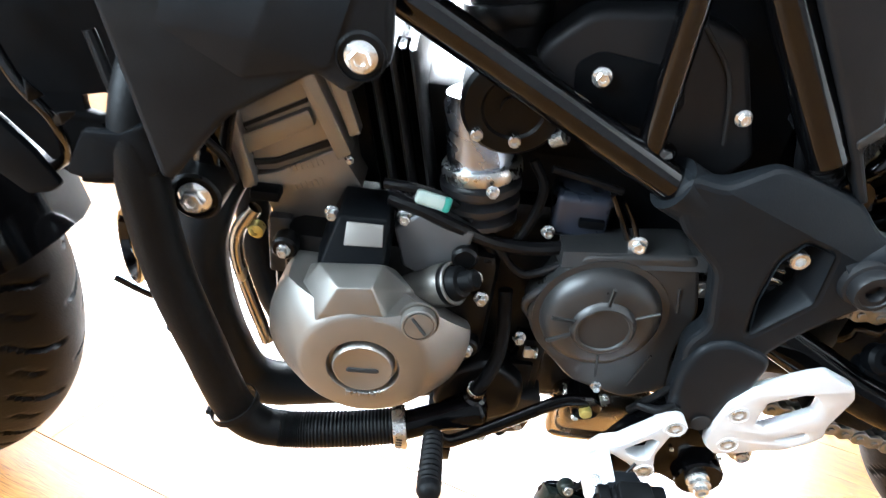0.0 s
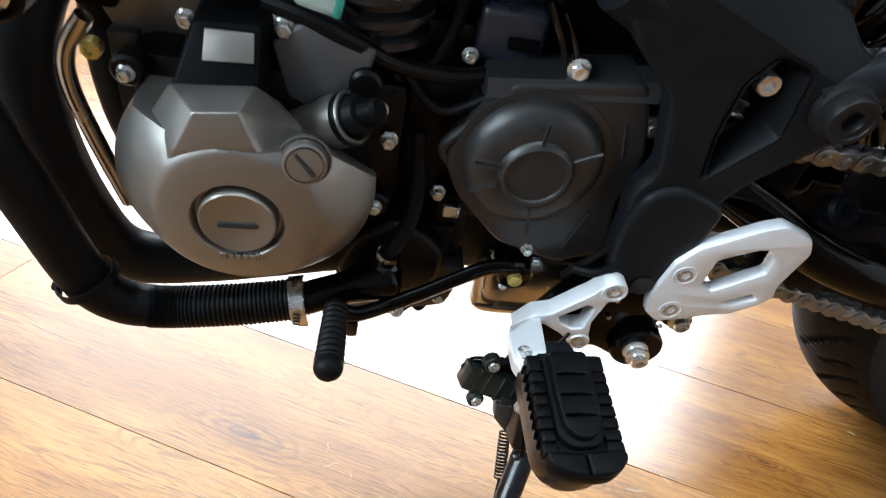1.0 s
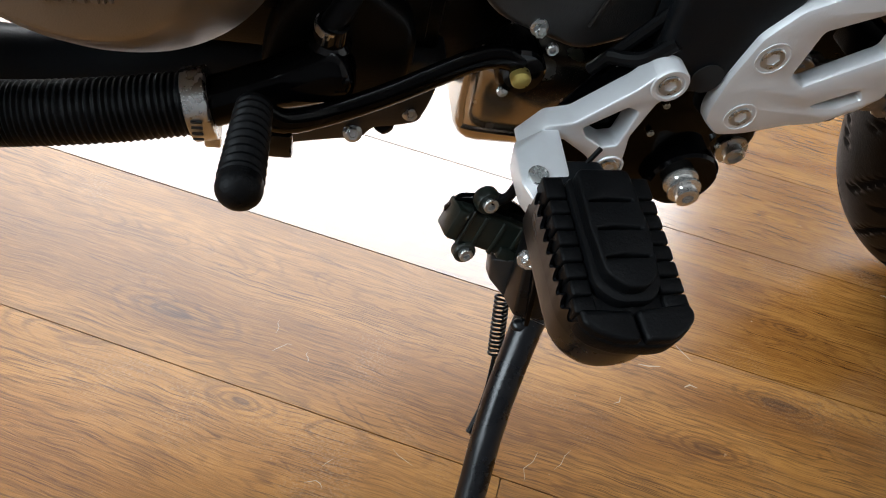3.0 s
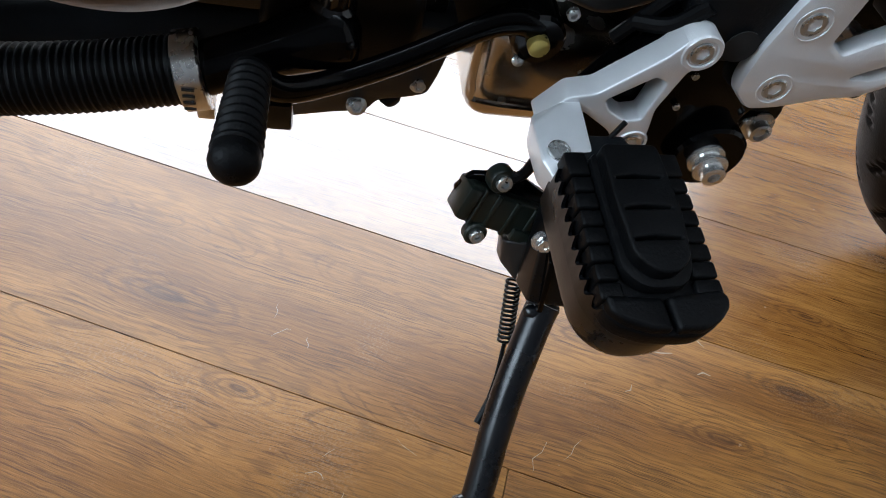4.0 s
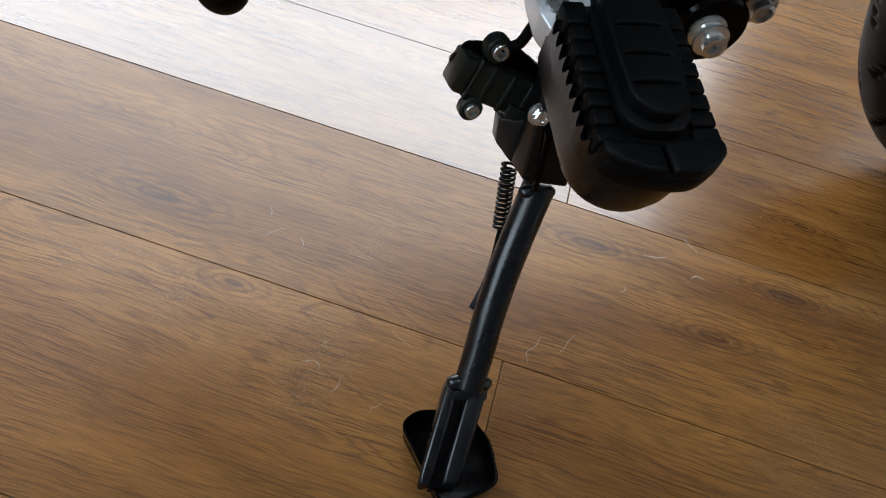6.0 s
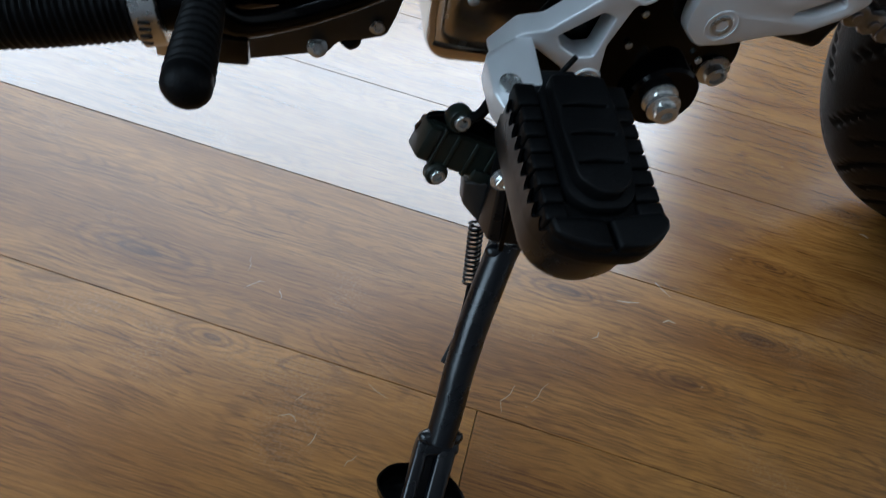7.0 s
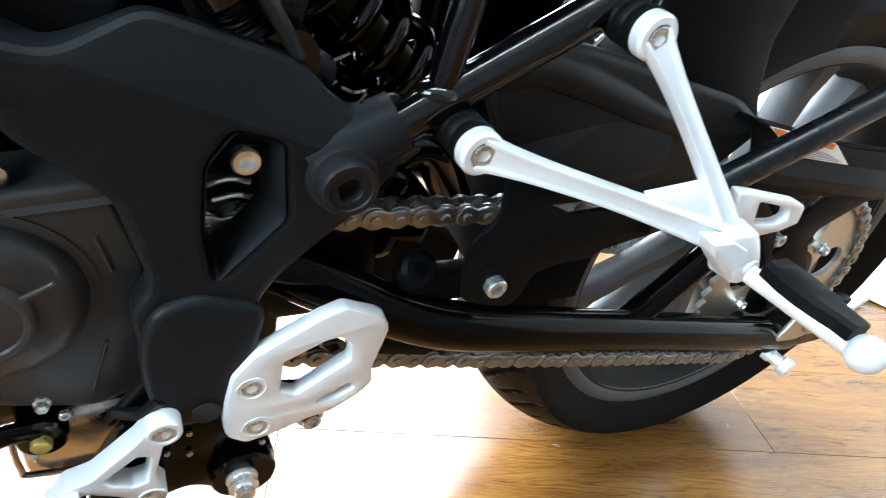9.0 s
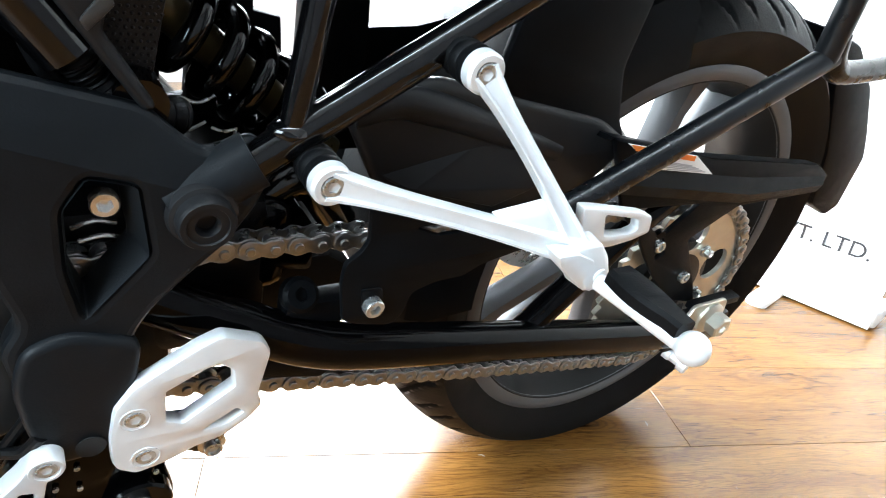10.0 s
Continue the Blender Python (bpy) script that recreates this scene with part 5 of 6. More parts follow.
pts_ = [Vector((.162 + .030 * i / 160, -.102, .430 + .030 * i / 160)) + .0055 * Vector((math.cos(i * .5) * -.7, math.sin(i * .5), math.cos(i * .5) * .7)) for i in range(161)]
sweep(cv, pts_, .0011, 6)
part("return_spring", cv, M_DARKCASE, bike, "small black coil spring")
kb = bmesh.new()
block(kb, .160, .205, -.085, -.05, .468, .506, .006, 3)
starter = part("starter_relay", kb, M_RELAY, bike, "dark plastic relay with a clip")
kc = bmesh.new()
block(kc, .180, .200, -.090, -.084, .482, .489, .001, 2)
part("relay_clip", kc, M_PLASTIC, starter)
bolt(BOLT_H, .158, -.088, .475, starter, .9)
tl = bmesh.new()
block(tl, -.0125, .0135, -.002, .002, -.0054, .0054, .003, 3, Matrix.Translation((.0655, -.118, .5080)) @ Matrix.Rotation(radians(12), 4, "Y") @ Matrix.Rotation(radians(-18), 4, "X"))
label = part("tag", tl, M_TAG, bike, "pale green plastic tag with a darker end")
tg = bmesh.new()
block(tg, .0080, .0140, -.0025, .0025, -.0058, .0058, .002, 2, Matrix.Translation((.0655, -.118, .5080)) @ Matrix.Rotation(radians(12), 4, "Y") @ Matrix.Rotation(radians(-18), 4, "X"))
part("tag_end", tg, M_TEAL, label)
part("gear_linkage", tube([(.163, -.11, .40), (.150, -.11, .42), (.172, -.11, .445), (.19, -.108, .465)], .004, 10), M_CASE, bike, "grey shift linkage arm")
# rear shock, laid down between the frame plates
SC, d_ = Vector((.426, -.022, .531)), Vector((.76, 0, -.65)).normalized()
sh = bmesh.new()
lathe(sh, [(.0135, -.085), (.0240, -.083), (.0240, -.070), (.0125, -.068), (.0125, .052), (.0235, .054), (.0235, .066), (.0100, .068), (.0100, .095), (0, .096)], SC, axis=d_, seg=32)
shock = part("rear_shock", sh, M_LABEL, bike, "rear shock absorber with a gloss black coil spring")
u_ = Vector((0, -1, 0))
w_ = d_.cross(u_)
co = bmesh.new()
sweep(co, [SC + d_ * (-.068 + .0262 * i / 44) + .0250 * (math.cos(i * math.pi / 22 + 1.2) * u_ + math.sin(i * math.pi / 22 + 1.2) * w_) for i in range(205)], .0076, 14)
part("coil_spring", co, M_GLOSS, shock, "gloss black coil spring")
for s_, r_ in ((-.080, .0310), (.062, .0300)):
    kb_ = bmesh.new()
    lathe(kb_, [(r_ - .006, -.005), (r_, -.004), (r_, .004), (r_ - .006, .005)], SC + d_ * s_, axis=d_, seg=36, closed=True)
    part("spring_seat", kb_, M_GLOSS, shock)
# polished strands added for the bright bits seen inside the pocket
for pts in ([(.314, -.112, .478), (.325, -.113, .482), (.336, -.112, .479)], [(.317, -.112, .469), (.330, -.113, .472), (.341, -.112, .467)]):
    part("pocket_glint", tube(pts, .0016, 8), M_POLISH, bike, "thin bright strand put in for glints in the frame pocket")
for pts in ([(.3806, -.060, .5293), (.3903, -.062, .5264), (.4009, -.060, .5300)], [(.3990, -.060, .5089), (.4060, -.062, .5068), (.4138, -.060, .5073)], [(.4116, -.060, .4987), (.4132, -.061, .5036), (.4148, -.060, .5085)], [(.3855, -.060, .5074), (.3905, -.061, .5105), (.3955, -.060, .5128)]):
    part("wire", tube(pts, .0011, 8), M_ZINC, bike, "thin bare metal wire")
link = part("shock_linkage", tube([(.42, -.06, .44), (.46, -.06, .47), (.50, -.05, .42)], .015, 14), M_GLOSS, bike, "black shock linkage")
# black block closing the low gap where light came through, by the linkage
lkb = bmesh.new()
grow(lkb, [[(x, y, z) for x, z in ((.440, .388), (.500, .383), (.528, .362), (.522, .330), (.514, .240), (.445, .250))] for y in (-.045, .06)])
bmesh.ops.bevel(lkb, geom=list(lkb.edges), offset=.006, segments=2, affect="EDGES", profile=.5)
part("linkage_gap_fill", lkb, M_DARKCASE, link)
# dark backing behind the shock; the holes keep its bright gaps open
part("inner_guard", plate([(.372, .38), (.372, .64), (.52, .64), (.52, .38)], .045, .060, [[(.455, .552), (.452, .600), (.492, .600), (.493, .505), (.480, .505), (.476, .548)], [(.388, .480), (.388, .510), (.408, .514), (.406, .484)]], .001), M_PLASTIC, bike, "black sheet added to close the light gaps behind the shock")
ig = bmesh.new()
grow(ig, [[(x, y, z) for x, z in ((.500, .470), (.530, .485), (.549, .520), (.540, .62), (.500, .62))] for y in (.03, .085)])
bmesh.ops.bevel(ig, geom=list(ig.edges), offset=.008, segments=2, affect="EDGES", profile=.5)
# extra plate, blocks the light gap ahead of the hugger
grow(ig, [[(x, y, z) for x, z in ((.535, .43), (.535, .541), (.600, .546), (.628, .554), (.600, .43))] for y in (.050, .062)])
part("inner_mudguard", ig, M_PLASTIC, bike, "black inner mudguard with a plate added to block a light gap")
# right-hand exhaust silencer and centre parts, behind
sil2 = bmesh.new()
sweep(sil2, spline([(.26, .06, .27), (.40, .13, .30), (.60, .17, .36), (.95, .185, .45)], 10), lambda t: .022 if t < .4 else .048, 20)
part("silencer", sil2, M_MATTE, bike, "matte black silencer")
# fill blocks that stop light showing past the frame plate
ub = bmesh.new()
block(ub, .27, .37, -.085, .10, .30, .47, .015)
block(ub, .35, .435, -.088, .10, .345, .47, .015)
part("lower_frame_fill", ub, M_DARKCASE, bike, "black fill blocks keeping the gap behind the frame plate dark")

# ---- controls, footrests and stand ----
LOWP = rounded([(.276, .345), (.300, .356), (.335, .345), (.350, .318), (.3495, .306), (.3415, .293), (.3540, .2800), (.3575, .2650), (.352, .2520), (.330, .246), (.316, .252), (.300, .262), (.262, .250), (.240, .262), (.246, .29), (.262, .32)], .008)
lower_plate = part("footrest_carrier", plate(LOWP, -.140, -.120, (), .003), M_ENAMEL, bike, "gloss black footrest carrier plate")
eye_bm = bmesh.new()
lathe(eye_bm, [(.0215, -.02), (.0215, .004), (.020, .006), (0, .006)], (.333, -.143, .271), seg=32)
part("carrier_eye", eye_bm, M_ENAMEL, lower_plate)
st = bmesh.new()
lathe(st, [(.0105, 0), (.0105, .0025), (.0078, .003), (.0078, .007), (.0098, .0075), (.0098, .0095), (.0066, .010), (.0066, .0155), (.005, .016), (.0034, .016), (.0034, .012), (0, .012)], (.331, -.148, .2715), seg=6 * 4)
part("stepped_bolt", st, M_POLISH, lower_plate, "zinc plated stepped bolt with washers")
wz = bmesh.new()
lathe(wz, [(.0108, 0), (.0108, .0018), (.007, .0025), (.007, .008), (.005, .009), (.004, .0065), (0, .0065)], (.3917, -.1015, .258), seg=24)
part("flange_nut", wz, M_ZINC, lower_plate, "zinc flange nut")
part("nut_tab", plate(rounded([(.355, .300), (.395, .292), (.4035, .268), (.4005, .249), (.386, .2465), (.375, .255), (.350, .262)], .006), -.1012, -.094, (), .0015), M_ENAMEL, lower_plate)
# small bolt heads put in for tiny glints and bright scratches here
for x, z in ((.287, .305), (.300, .30), (.345, .295), (.30, .32)):
    bolt(BOLT_S, x, -.1415, z, lower_plate, .26)

# footrest bracket: a thick cast arm with two eyes, a strut between them and an ear that holds the peg
B1 = rounded([(.2210, .2945), (.2330, .3112), (.2460, .3148), (.2705, .3392), (.2770, .3490), (.2850, .3530), (.2930, .3490), (.2940, .3410), (.2842, .3320), (.2795, .3085), (.2822, .2950), (.2835, .2840), (.2780, .2775), (.2700, .2790), (.2672, .2860), (.2600, .2930), (.2430, .3035), (.2330, .2990), (.2270, .2890)], .0022)
foot = part("footrest_bracket", plate(B1, -.1570, -.1420, [rounded([(.2706, .3276), (.2520, .3116), (.2556, .3060), (.2668, .2998), (.2748, .3018), (.2772, .3254)], .0014)], .0012, 3), M_ALU, bike, "silver cast aluminium footrest bracket")
ear = part("bracket_ear", hull([(.2320, -.156, .3088), (.2400, -.156, .3095), (.2412, -.184, .3058), (.2412, -.192, .3025), (.2155, -.168, .3032), (.2160, -.191, .3035), (.2215, -.200, .3005), (.2300, -.202, .2990),
                                (.2215, -.150, .2925), (.2378, -.150, .2900), (.2165, -.168, .2890), (.2185, -.190, .2870), (.2235, -.197, .2850), (.2300, -.198, .2850), (.2395, -.184, .2880)], .0014), M_ALU, foot, smooth=22)
for x, z, r_ in ((.2852, .3436, .0098), (.2765, .2858, .0088)):
    bs = bmesh.new()
    lathe(bs, [(r_, -.016), (r_, -.0004), (r_ - .0008, .0009), (.0074, .0009), (.0069, .0003), (.0067, -.003), (0, -.003)], (x, -.157, z), seg=40)
    part("bolt_eye", bs, M_ALU, foot)
    bolt(BOLT_F, x, -.1545, z, foot, .80, label="zinc socket bolt")
pinb = bmesh.new()
lathe(pinb, [(.0054, -.004), (.0054, .0010), (.0047, .0014), (.0044, .0008), (0, .0008)], (.2245, -.1862, .3046), axis=(-.06, -.22, .97), seg=24)
part("hinge_pin", pinb, M_ZINC, foot)
G2 = rounded([(.3225, .3705), (.3335, .3865), (.3715, .4095), (.3850, .4148), (.4105, .4040), (.4165, .3920), (.4098, .3570), (.4128, .3450), (.4045, .3350), (.3870, .3232), (.3690, .3195), (.3476, .3115), (.3320, .3088), (.3205, .3180), (.3185, .3270), (.3187, .3467)], .0035)
heel_holes = [rounded([(.3522, .3772), (.3768, .3899), (.3846, .3904), (.3918, .3834), (.3932, .3694), (.3610, .3470), (.3516, .3524)], .0018), rounded([(.3750, .3348), (.3950, .3470), (.3995, .3425), (.3905, .3366), (.3860, .3350)], .0012)]
heel = part("heel_guard", plate(G2, -.1510, -.1385, heel_holes, .0036, 2), M_ALU, bike, "silver cast aluminium heel guard")
for x, z in ((.3337, .3609), (.3382, .3241)):
    y = -.1510
    hb_ = bmesh.new()
    lathe(hb_, [(.0090, -.001), (.0090, .0005), (.0082, .0005), (.0076, -.001)], (x, y, z), seg=28, closed=True)
    part("counterbore", hb_, M_ALU, heel)
    bolt(BOLT_F, x, y + .0030, z, heel, .86, label="zinc socket bolt")
# footpeg: serrated steel tray under a ribbed rubber pad
peg_m = Matrix.Translation((.2465, -.186, .308)) @ Matrix.Rotation(radians(4), 4, "Z") @ Matrix.Rotation(radians(6), 4, "X")


def stadium(w0, w1, y0, y1, e, n=18):
    """The outline of the peg from above: straight sides, a rounded end e long."""
    out = [(-w0, y0), (w0, y0)]
    for i in range(n + 1):
        a = math.pi * i / n
        out.append((w1 * math.cos(a), y1 - e * math.sin(a) ** .8))
    return out


def slab(outline, z0, z1, bevel, dx=0.0):
    bm = bmesh.new()
    outline = [(x + dx, y) for x, y in outline]
    lo = [bm.verts.new((x, y, z0)) for x, y in outline]
    f = bm.faces.new(lo)
    g = bmesh.ops.extrude_face_region(bm, geom=[f])
    vs = [v for v in g["geom"] if isinstance(v, bmesh.types.BMVert)]
    for v in vs:
        v.co.z = z1
    top = [e for e in bm.edges if all(abs(v.co.z - z1) < 1e-6 for v in e.verts)]
    bmesh.ops.bevel(bm, geom=top, offset=bevel, segments=3, affect="EDGES", profile=.5)
    return bm


def toothed(w0, w1, y0, y1, e, amp, waves, n=120):
    """The same outline with a toothed edge."""
    base_ = stadium(w0, w1, y0, y1, e, 40)[1:] + [(-w0, y0)]
    length = [0.0]
    for p, q in zip(base_, base_[1:]):
        length.append(length[-1] + math.hypot(q[0] - p[0], q[1] - p[1]))
    out = []
    for i in range(n + 1):
        s_ = length[-1] * i / n
        k = max(j for j in range(len(base_) - 1) if length[j] <= s_ + 1e-12)
        f = (s_ - length[k]) / max(length[k + 1] - length[k], 1e-9)
        x, y = base_[k][0] + (base_[k + 1][0] - base_[k][0]) * f, base_[k][1] + (base_[k + 1][1] - base_[k][1]) * f
        r = math.hypot(x, y + .05)
        d = amp * (1 if math.sin(2 * math.pi * waves * i / n) > 0 else -1)
        out.append((x + d * x / max(r, .01), y + d * (y + .05) / max(r, .01)))
    return out


def laid(outline, z0, z1, holes=(), bevel=.001, steps=2):
    """A plate cut to the outline (x, y) and laid flat, from z0 to z1."""
    bm = plate(outline, -z1, -z0, holes, bevel, steps)
    for v in bm.verts:
        v.co = Vector((v.co.x, v.co.z, -v.co.y))
    return bm


saw_line = [(x + .0012, y) for x, y in toothed(.0278, .0280, -.012, -.062, .0285, 0.0, 26, 168)]
tray = bmesh.new()
saw_z = [-.0030 + (.0034, .0020, -.0006, -.0022, -.0022, -.0004)[i % 6] for i in range(169)]
grow(tray, [[(x, y, -.0125) for x, y in saw_line], [(x * 1.01, y, z) for (x, y), z in zip(saw_line, saw_z)], [(x * .94, y * .985, z) for (x, y), z in zip(saw_line, saw_z)], [(x * .93, y * .98, -.0125) for x, y in saw_line]])
peg = part("footpeg", tray, M_SATIN, bike, "black footpeg with a serrated steel tray and rubber pad", 30)
peg.matrix_local = peg_m
tb_ = bmesh.new()
grow(tb_, [[(x * k + .0012, (y + .05) * k2 - .05, z) for x, y in stadium(.0277, .0279, -.010, -.062, .0285, 24)] for k, k2, z in ((.72, .84, -.034), (.88, .93, -.0325), (.97, .985, -.025), (1.0, 1.0, -.011))])
part("peg_tray", tb_, M_SATIN, peg)
PAD = rounded([(-.0225, -.006), (.0285, -.006), (.0295, -.070), (.0318, -.0770), (.0305, -.0825), (.0250, -.0880), (.0170, -.0920), (.0095, -.0925), (-.0070, -.0910), (-.0176, -.0868), (-.0225, -.0820), (-.0238, -.0748)], .004, 5)
part("peg_pad", laid(PAD, -.0095, .0015, (), .0025, 3), M_RUBBER, peg, "ribbed black rubber pad")
part("pad_border", laid(rounded([(-.0145, -.007), (.0185, -.007), (.0190, -.064), (.0125, -.0735), (-.0060, -.0740), (-.0145, -.066)], .007, 6), .0005, .0075, (), .0018, 2), M_RUBBER, peg)
CENTRE = rounded([(-.0112, -.0075), (.0156, -.0075), (.0168, -.0420), (.0140, -.0635), (.0070, -.0700), (-.0030, -.0702), (-.0110, -.0620), (-.0122, -.0380)], .004, 5)
SLOTS = [rounded([(-.0088, y + .0001), (0, y + .0013), (.0124, y + .0003), (.0124, y - .0006), (0, y - .0005), (-.0088, y - .0008)], .0004, 2) for y in (-.0252, -.0403, -.0548)]
part("pad_centre", laid(CENTRE, .0045, .0140, SLOTS, .0013, 3), M_RUBBER, peg)
prng = random.Random(8)
for sgn in (-1, 1):
    x0, x1 = (-.0246, -.0146) if sgn < 0 else (.0185, .0305)
    edge = -.006
    for i in range(8):
        ln = .0125 if i == 0 else .0078
        rb = bmesh.new()
        block(rb, x0 + prng.uniform(-.0004, .0004), x1, edge - ln, edge - .0001, -.004, .0058 - .0002 * i, .0013, 3)
        part("pad_rib", rb, M_RUBBER, peg)
        edge -= ln + .0005
for outline, z1 in (([(-.0232, -.0745), (.0015, -.0765), (.0022, -.0908), (-.0065, -.0903), (-.0172, -.0862), (-.0225, -.0812)], .0052), ([(.0031, -.0765), (.0285, -.0742), (.0310, -.0775), (.0300, -.0822), (.0247, -.0874), (.0168, -.0912), (.0040, -.0912)], .0060)):
    part("pad_toe", laid(rounded(outline, .0022, 4), -.003, z1, (), .0022, 3), M_RUBBER, peg)
part("peg_hinge", hull([(-.010, .012, -.018), (.014, .012, -.018), (-.018, -.012, -.022), (.022, -.012, -.022), (-.010, .012, -.004), (.014, .012, -.004), (-.018, -.012, -.002), (.022, -.012, -.002)], .002), M_MATTE, peg)
part("peg_spring", tube([(.2505, -.176, .302), (.259, -.170, .311)], .0014, 8), M_DARKCASE, foot)

# gear lever
ga = bmesh.new()
sweep(ga, spline([(.222, -.118, .320), (.2095, -.120, .3235), (.1930, -.123, .3200), (.1550, -.136, .3065), (.1250, -.150, .3020), (.103, -.164, .3060), (.0905, -.170, .317)], 8), lambda t: .0074 - .001 * t, 16, flat=.7)
gear = part("gear_lever", ga, M_ENAMEL, bike, "gloss black gear lever with a ribbed rubber")


def grip(t):
    return .0078 + .0014 * t + (.0008 * math.sin(t * 2 * math.pi * 12) if .04 < t < .80 else .0004) - (.0101 * (1 - math.sqrt(max(0, 1 - ((t - .86) / .14) ** 2))) if t > .86 else 0)


part("lever_rubber", sweep(bmesh.new(), [Vector((.0895, -.170, .3185)).lerp(Vector((.0882, -.2310, .3230)), i / 130) for i in range(131)], grip, 22), M_RUBBER, gear, "ribbed black rubber sleeve")
gp = bmesh.new()
lathe(gp, [(.014, -.02), (.014, .004), (.0125, .006), (0, .006)], (.223, -.116, .315), seg=28)
part("lever_boss", gp, M_GLOSS, gear)
gg = bmesh.new()
lathe(gg, [(.0056, 0), (.0056, .004), (.0050, .005), (0, .0053)], (.2225, -.122, .3145), seg=28)
part("lever_cap", gg, M_GOLD, gear, "yellow passivated cap bolt")
bolt(BOLT_S, .236, -.118, .331, gear, .45)
bolt(BOLT_H, .217, -.118, .300, gear, .55, aim=(-40, 0, 0))
lw = bmesh.new()
block(lw, .086, .106, -.168, -.160, .285, .30, .002)
part("lever_knuckle", lw, M_GLOSS, gear)

# side stand, its bracket, spring and switch
stand_root = part("side_stand", tube([(.2560, -.1945, .1843), (.2536, -.1991, .1801), (.2472, -.2131, .1675), (.2394, -.2312, .1515), (.2338, -.2469, .1375), (.2304, -.2577, .1285), (.2269, -.2711, .1169), (.2229, -.2847, .1050), (.2212, -.2900, .1004)], lambda t: .0104 - .0010 * t, 24), M_STAND, bike, "black steel side stand with a flat foot")
part("stand_hinge", hull([(.2400, -.158, .260), (.2570, -.158, .256), (.2400, -.172, .262), (.2570, -.172, .258), (.2375, -.182, .190), (.2655, -.190, .188), (.2395, -.202, .1975), (.2670, -.206, .1985)], .002), M_SATIN, stand_root)
part("hinge_cheek", hull([(.2284, -.1725, .1954), (.2262, -.170, .2130), (.2400, -.173, .2160), (.2405, -.180, .1850), (.2290, -.160, .1900), (.2262, -.158, .2080), (.2405, -.162, .1790), (.2400, -.160, .2100)], .0015), M_CASE, stand_root)
part("hinge_web", hull([(.2440, -.196, .2300), (.2480, -.196, .2300), (.2470, -.206, .1930), (.2500, -.206, .1930), (.2440, -.186, .2300), (.2480, -.186, .2300), (.2470, -.196, .1900), (.2500, -.196, .1900)], .0008), M_ENAMEL, stand_root)
for c in ((.2500, -.2000, .1850), (.2590, -.1955, .1800), (.2155, -.2875, .1035), (.2285, -.2880, .1010)):
    wl = bmesh.new()
    bmesh.ops.create_icosphere(wl, subdivisions=3, radius=.0082)
    for v in wl.verts:
        v.co = Vector(c) + Vector((v.co.x, v.co.y * .65, v.co.z * .60)) * (1 + .10 * noise.noise(v.co * 260))
    part("weld", wl, M_STAND, stand_root)
for dx, hw in ((-.0088, .0044), (.0080, .0062)):
    part("stand_toe", hull([(.2210 + dx - hw, -.288, .1035), (.2210 + dx + hw, -.288, .1035), (.2030 + dx - hw, -.342, .0770), (.2030 + dx + hw * .8, -.342, .0770), (.2210 + dx - hw, -.283, .0930), (.2210 + dx + hw, -.283, .0930), (.2030 + dx - hw, -.344, .0690), (.2030 + dx + hw * .8, -.344, .0690)], .0022), M_STAND, stand_root)
# darker paint between the prongs, for the shade in the slot
part("toe_floor", hull([(.2140, -.289, .0970), (.2270, -.289, .0970), (.1965, -.344, .0735), (.2095, -.344, .0735), (.2140, -.286, .0920), (.2270, -.286, .0920), (.1965, -.345, .0690), (.2095, -.345, .0690)], .0005), M_ENAMEL, stand_root)
part("toe_bridge", hull([(.2085, -.284, .1045), (.2350, -.284, .1045), (.2065, -.299, .0985), (.2340, -.299, .0985), (.2085, -.280, .0950), (.2350, -.280, .0950), (.2065, -.296, .0895), (.2340, -.296, .0895)], .0035), M_STAND, stand_root)
foot_m = bike.matrix_world.inverted() @ Matrix.Translation((.2125, .413, .0035)) @ Matrix.Rotation(radians(20), 4, "Z") @ Matrix.Scale(.86, 4)
shoe = slab(rounded([(-.024, -.042), (.020, -.042), (.030, -.012), (.024, .016), (-.010, .030), (-.026, .024)], .008), -.0035, .002, .0012)
sh_ob = part("stand_shoe", shoe, M_GLOSS, stand_root, "flat black stand foot")
sh_ob.matrix_local = foot_m
shr = bmesh.new()
ring = rounded([(-.024, -.042), (.020, -.042), (.030, -.012), (.024, .016), (-.010, .030), (-.026, .024)], .008)
lo = [Vector((x, y, .001)) for x, y in ring]
hi = [Vector((x * 1.06, y * 1.06, .010)) for x, y in ring]
hi2 = [Vector((x * 1.0, y * 1.0, .010)) for x, y in ring]
lo2 = [Vector((x * .95, y * .95, .002)) for x, y in ring]
grow(shr, [lo, hi, hi2, lo2], False, False)
rim_ob = part("shoe_rim", shr, M_GLOSS, stand_root)
rim_ob.matrix_local = foot_m
P0, P1 = Vector((.2405, -.177, .182)), Vector((.2425, -.1985, .1425))
dd = (P1 - P0).normalized()
uu = dd.orthogonal().normalized()
vv = dd.cross(uu)
so = bmesh.new()
sweep(so, [P0 + (P1 - P0) * (i / 260) + .0044 * (math.cos(i * .33) * uu + math.sin(i * .33) * vv) for i in range(261)], .00095, 7)
part("stand_spring", so, M_DARKCASE, stand_root, "black coil spring")
part("spring_rod", tube([P1, (.2385, -.2150, .1300), (.2330, -.2300, .1180)], .0015, 8), M_DARKCASE, stand_root)
part("spring_tab", tube([(.2400, -.2200, .1300), (.2320, -.2330, .1150), (.2275, -.2400, .1090)], .0026, 8), M_MATTE, stand_root)
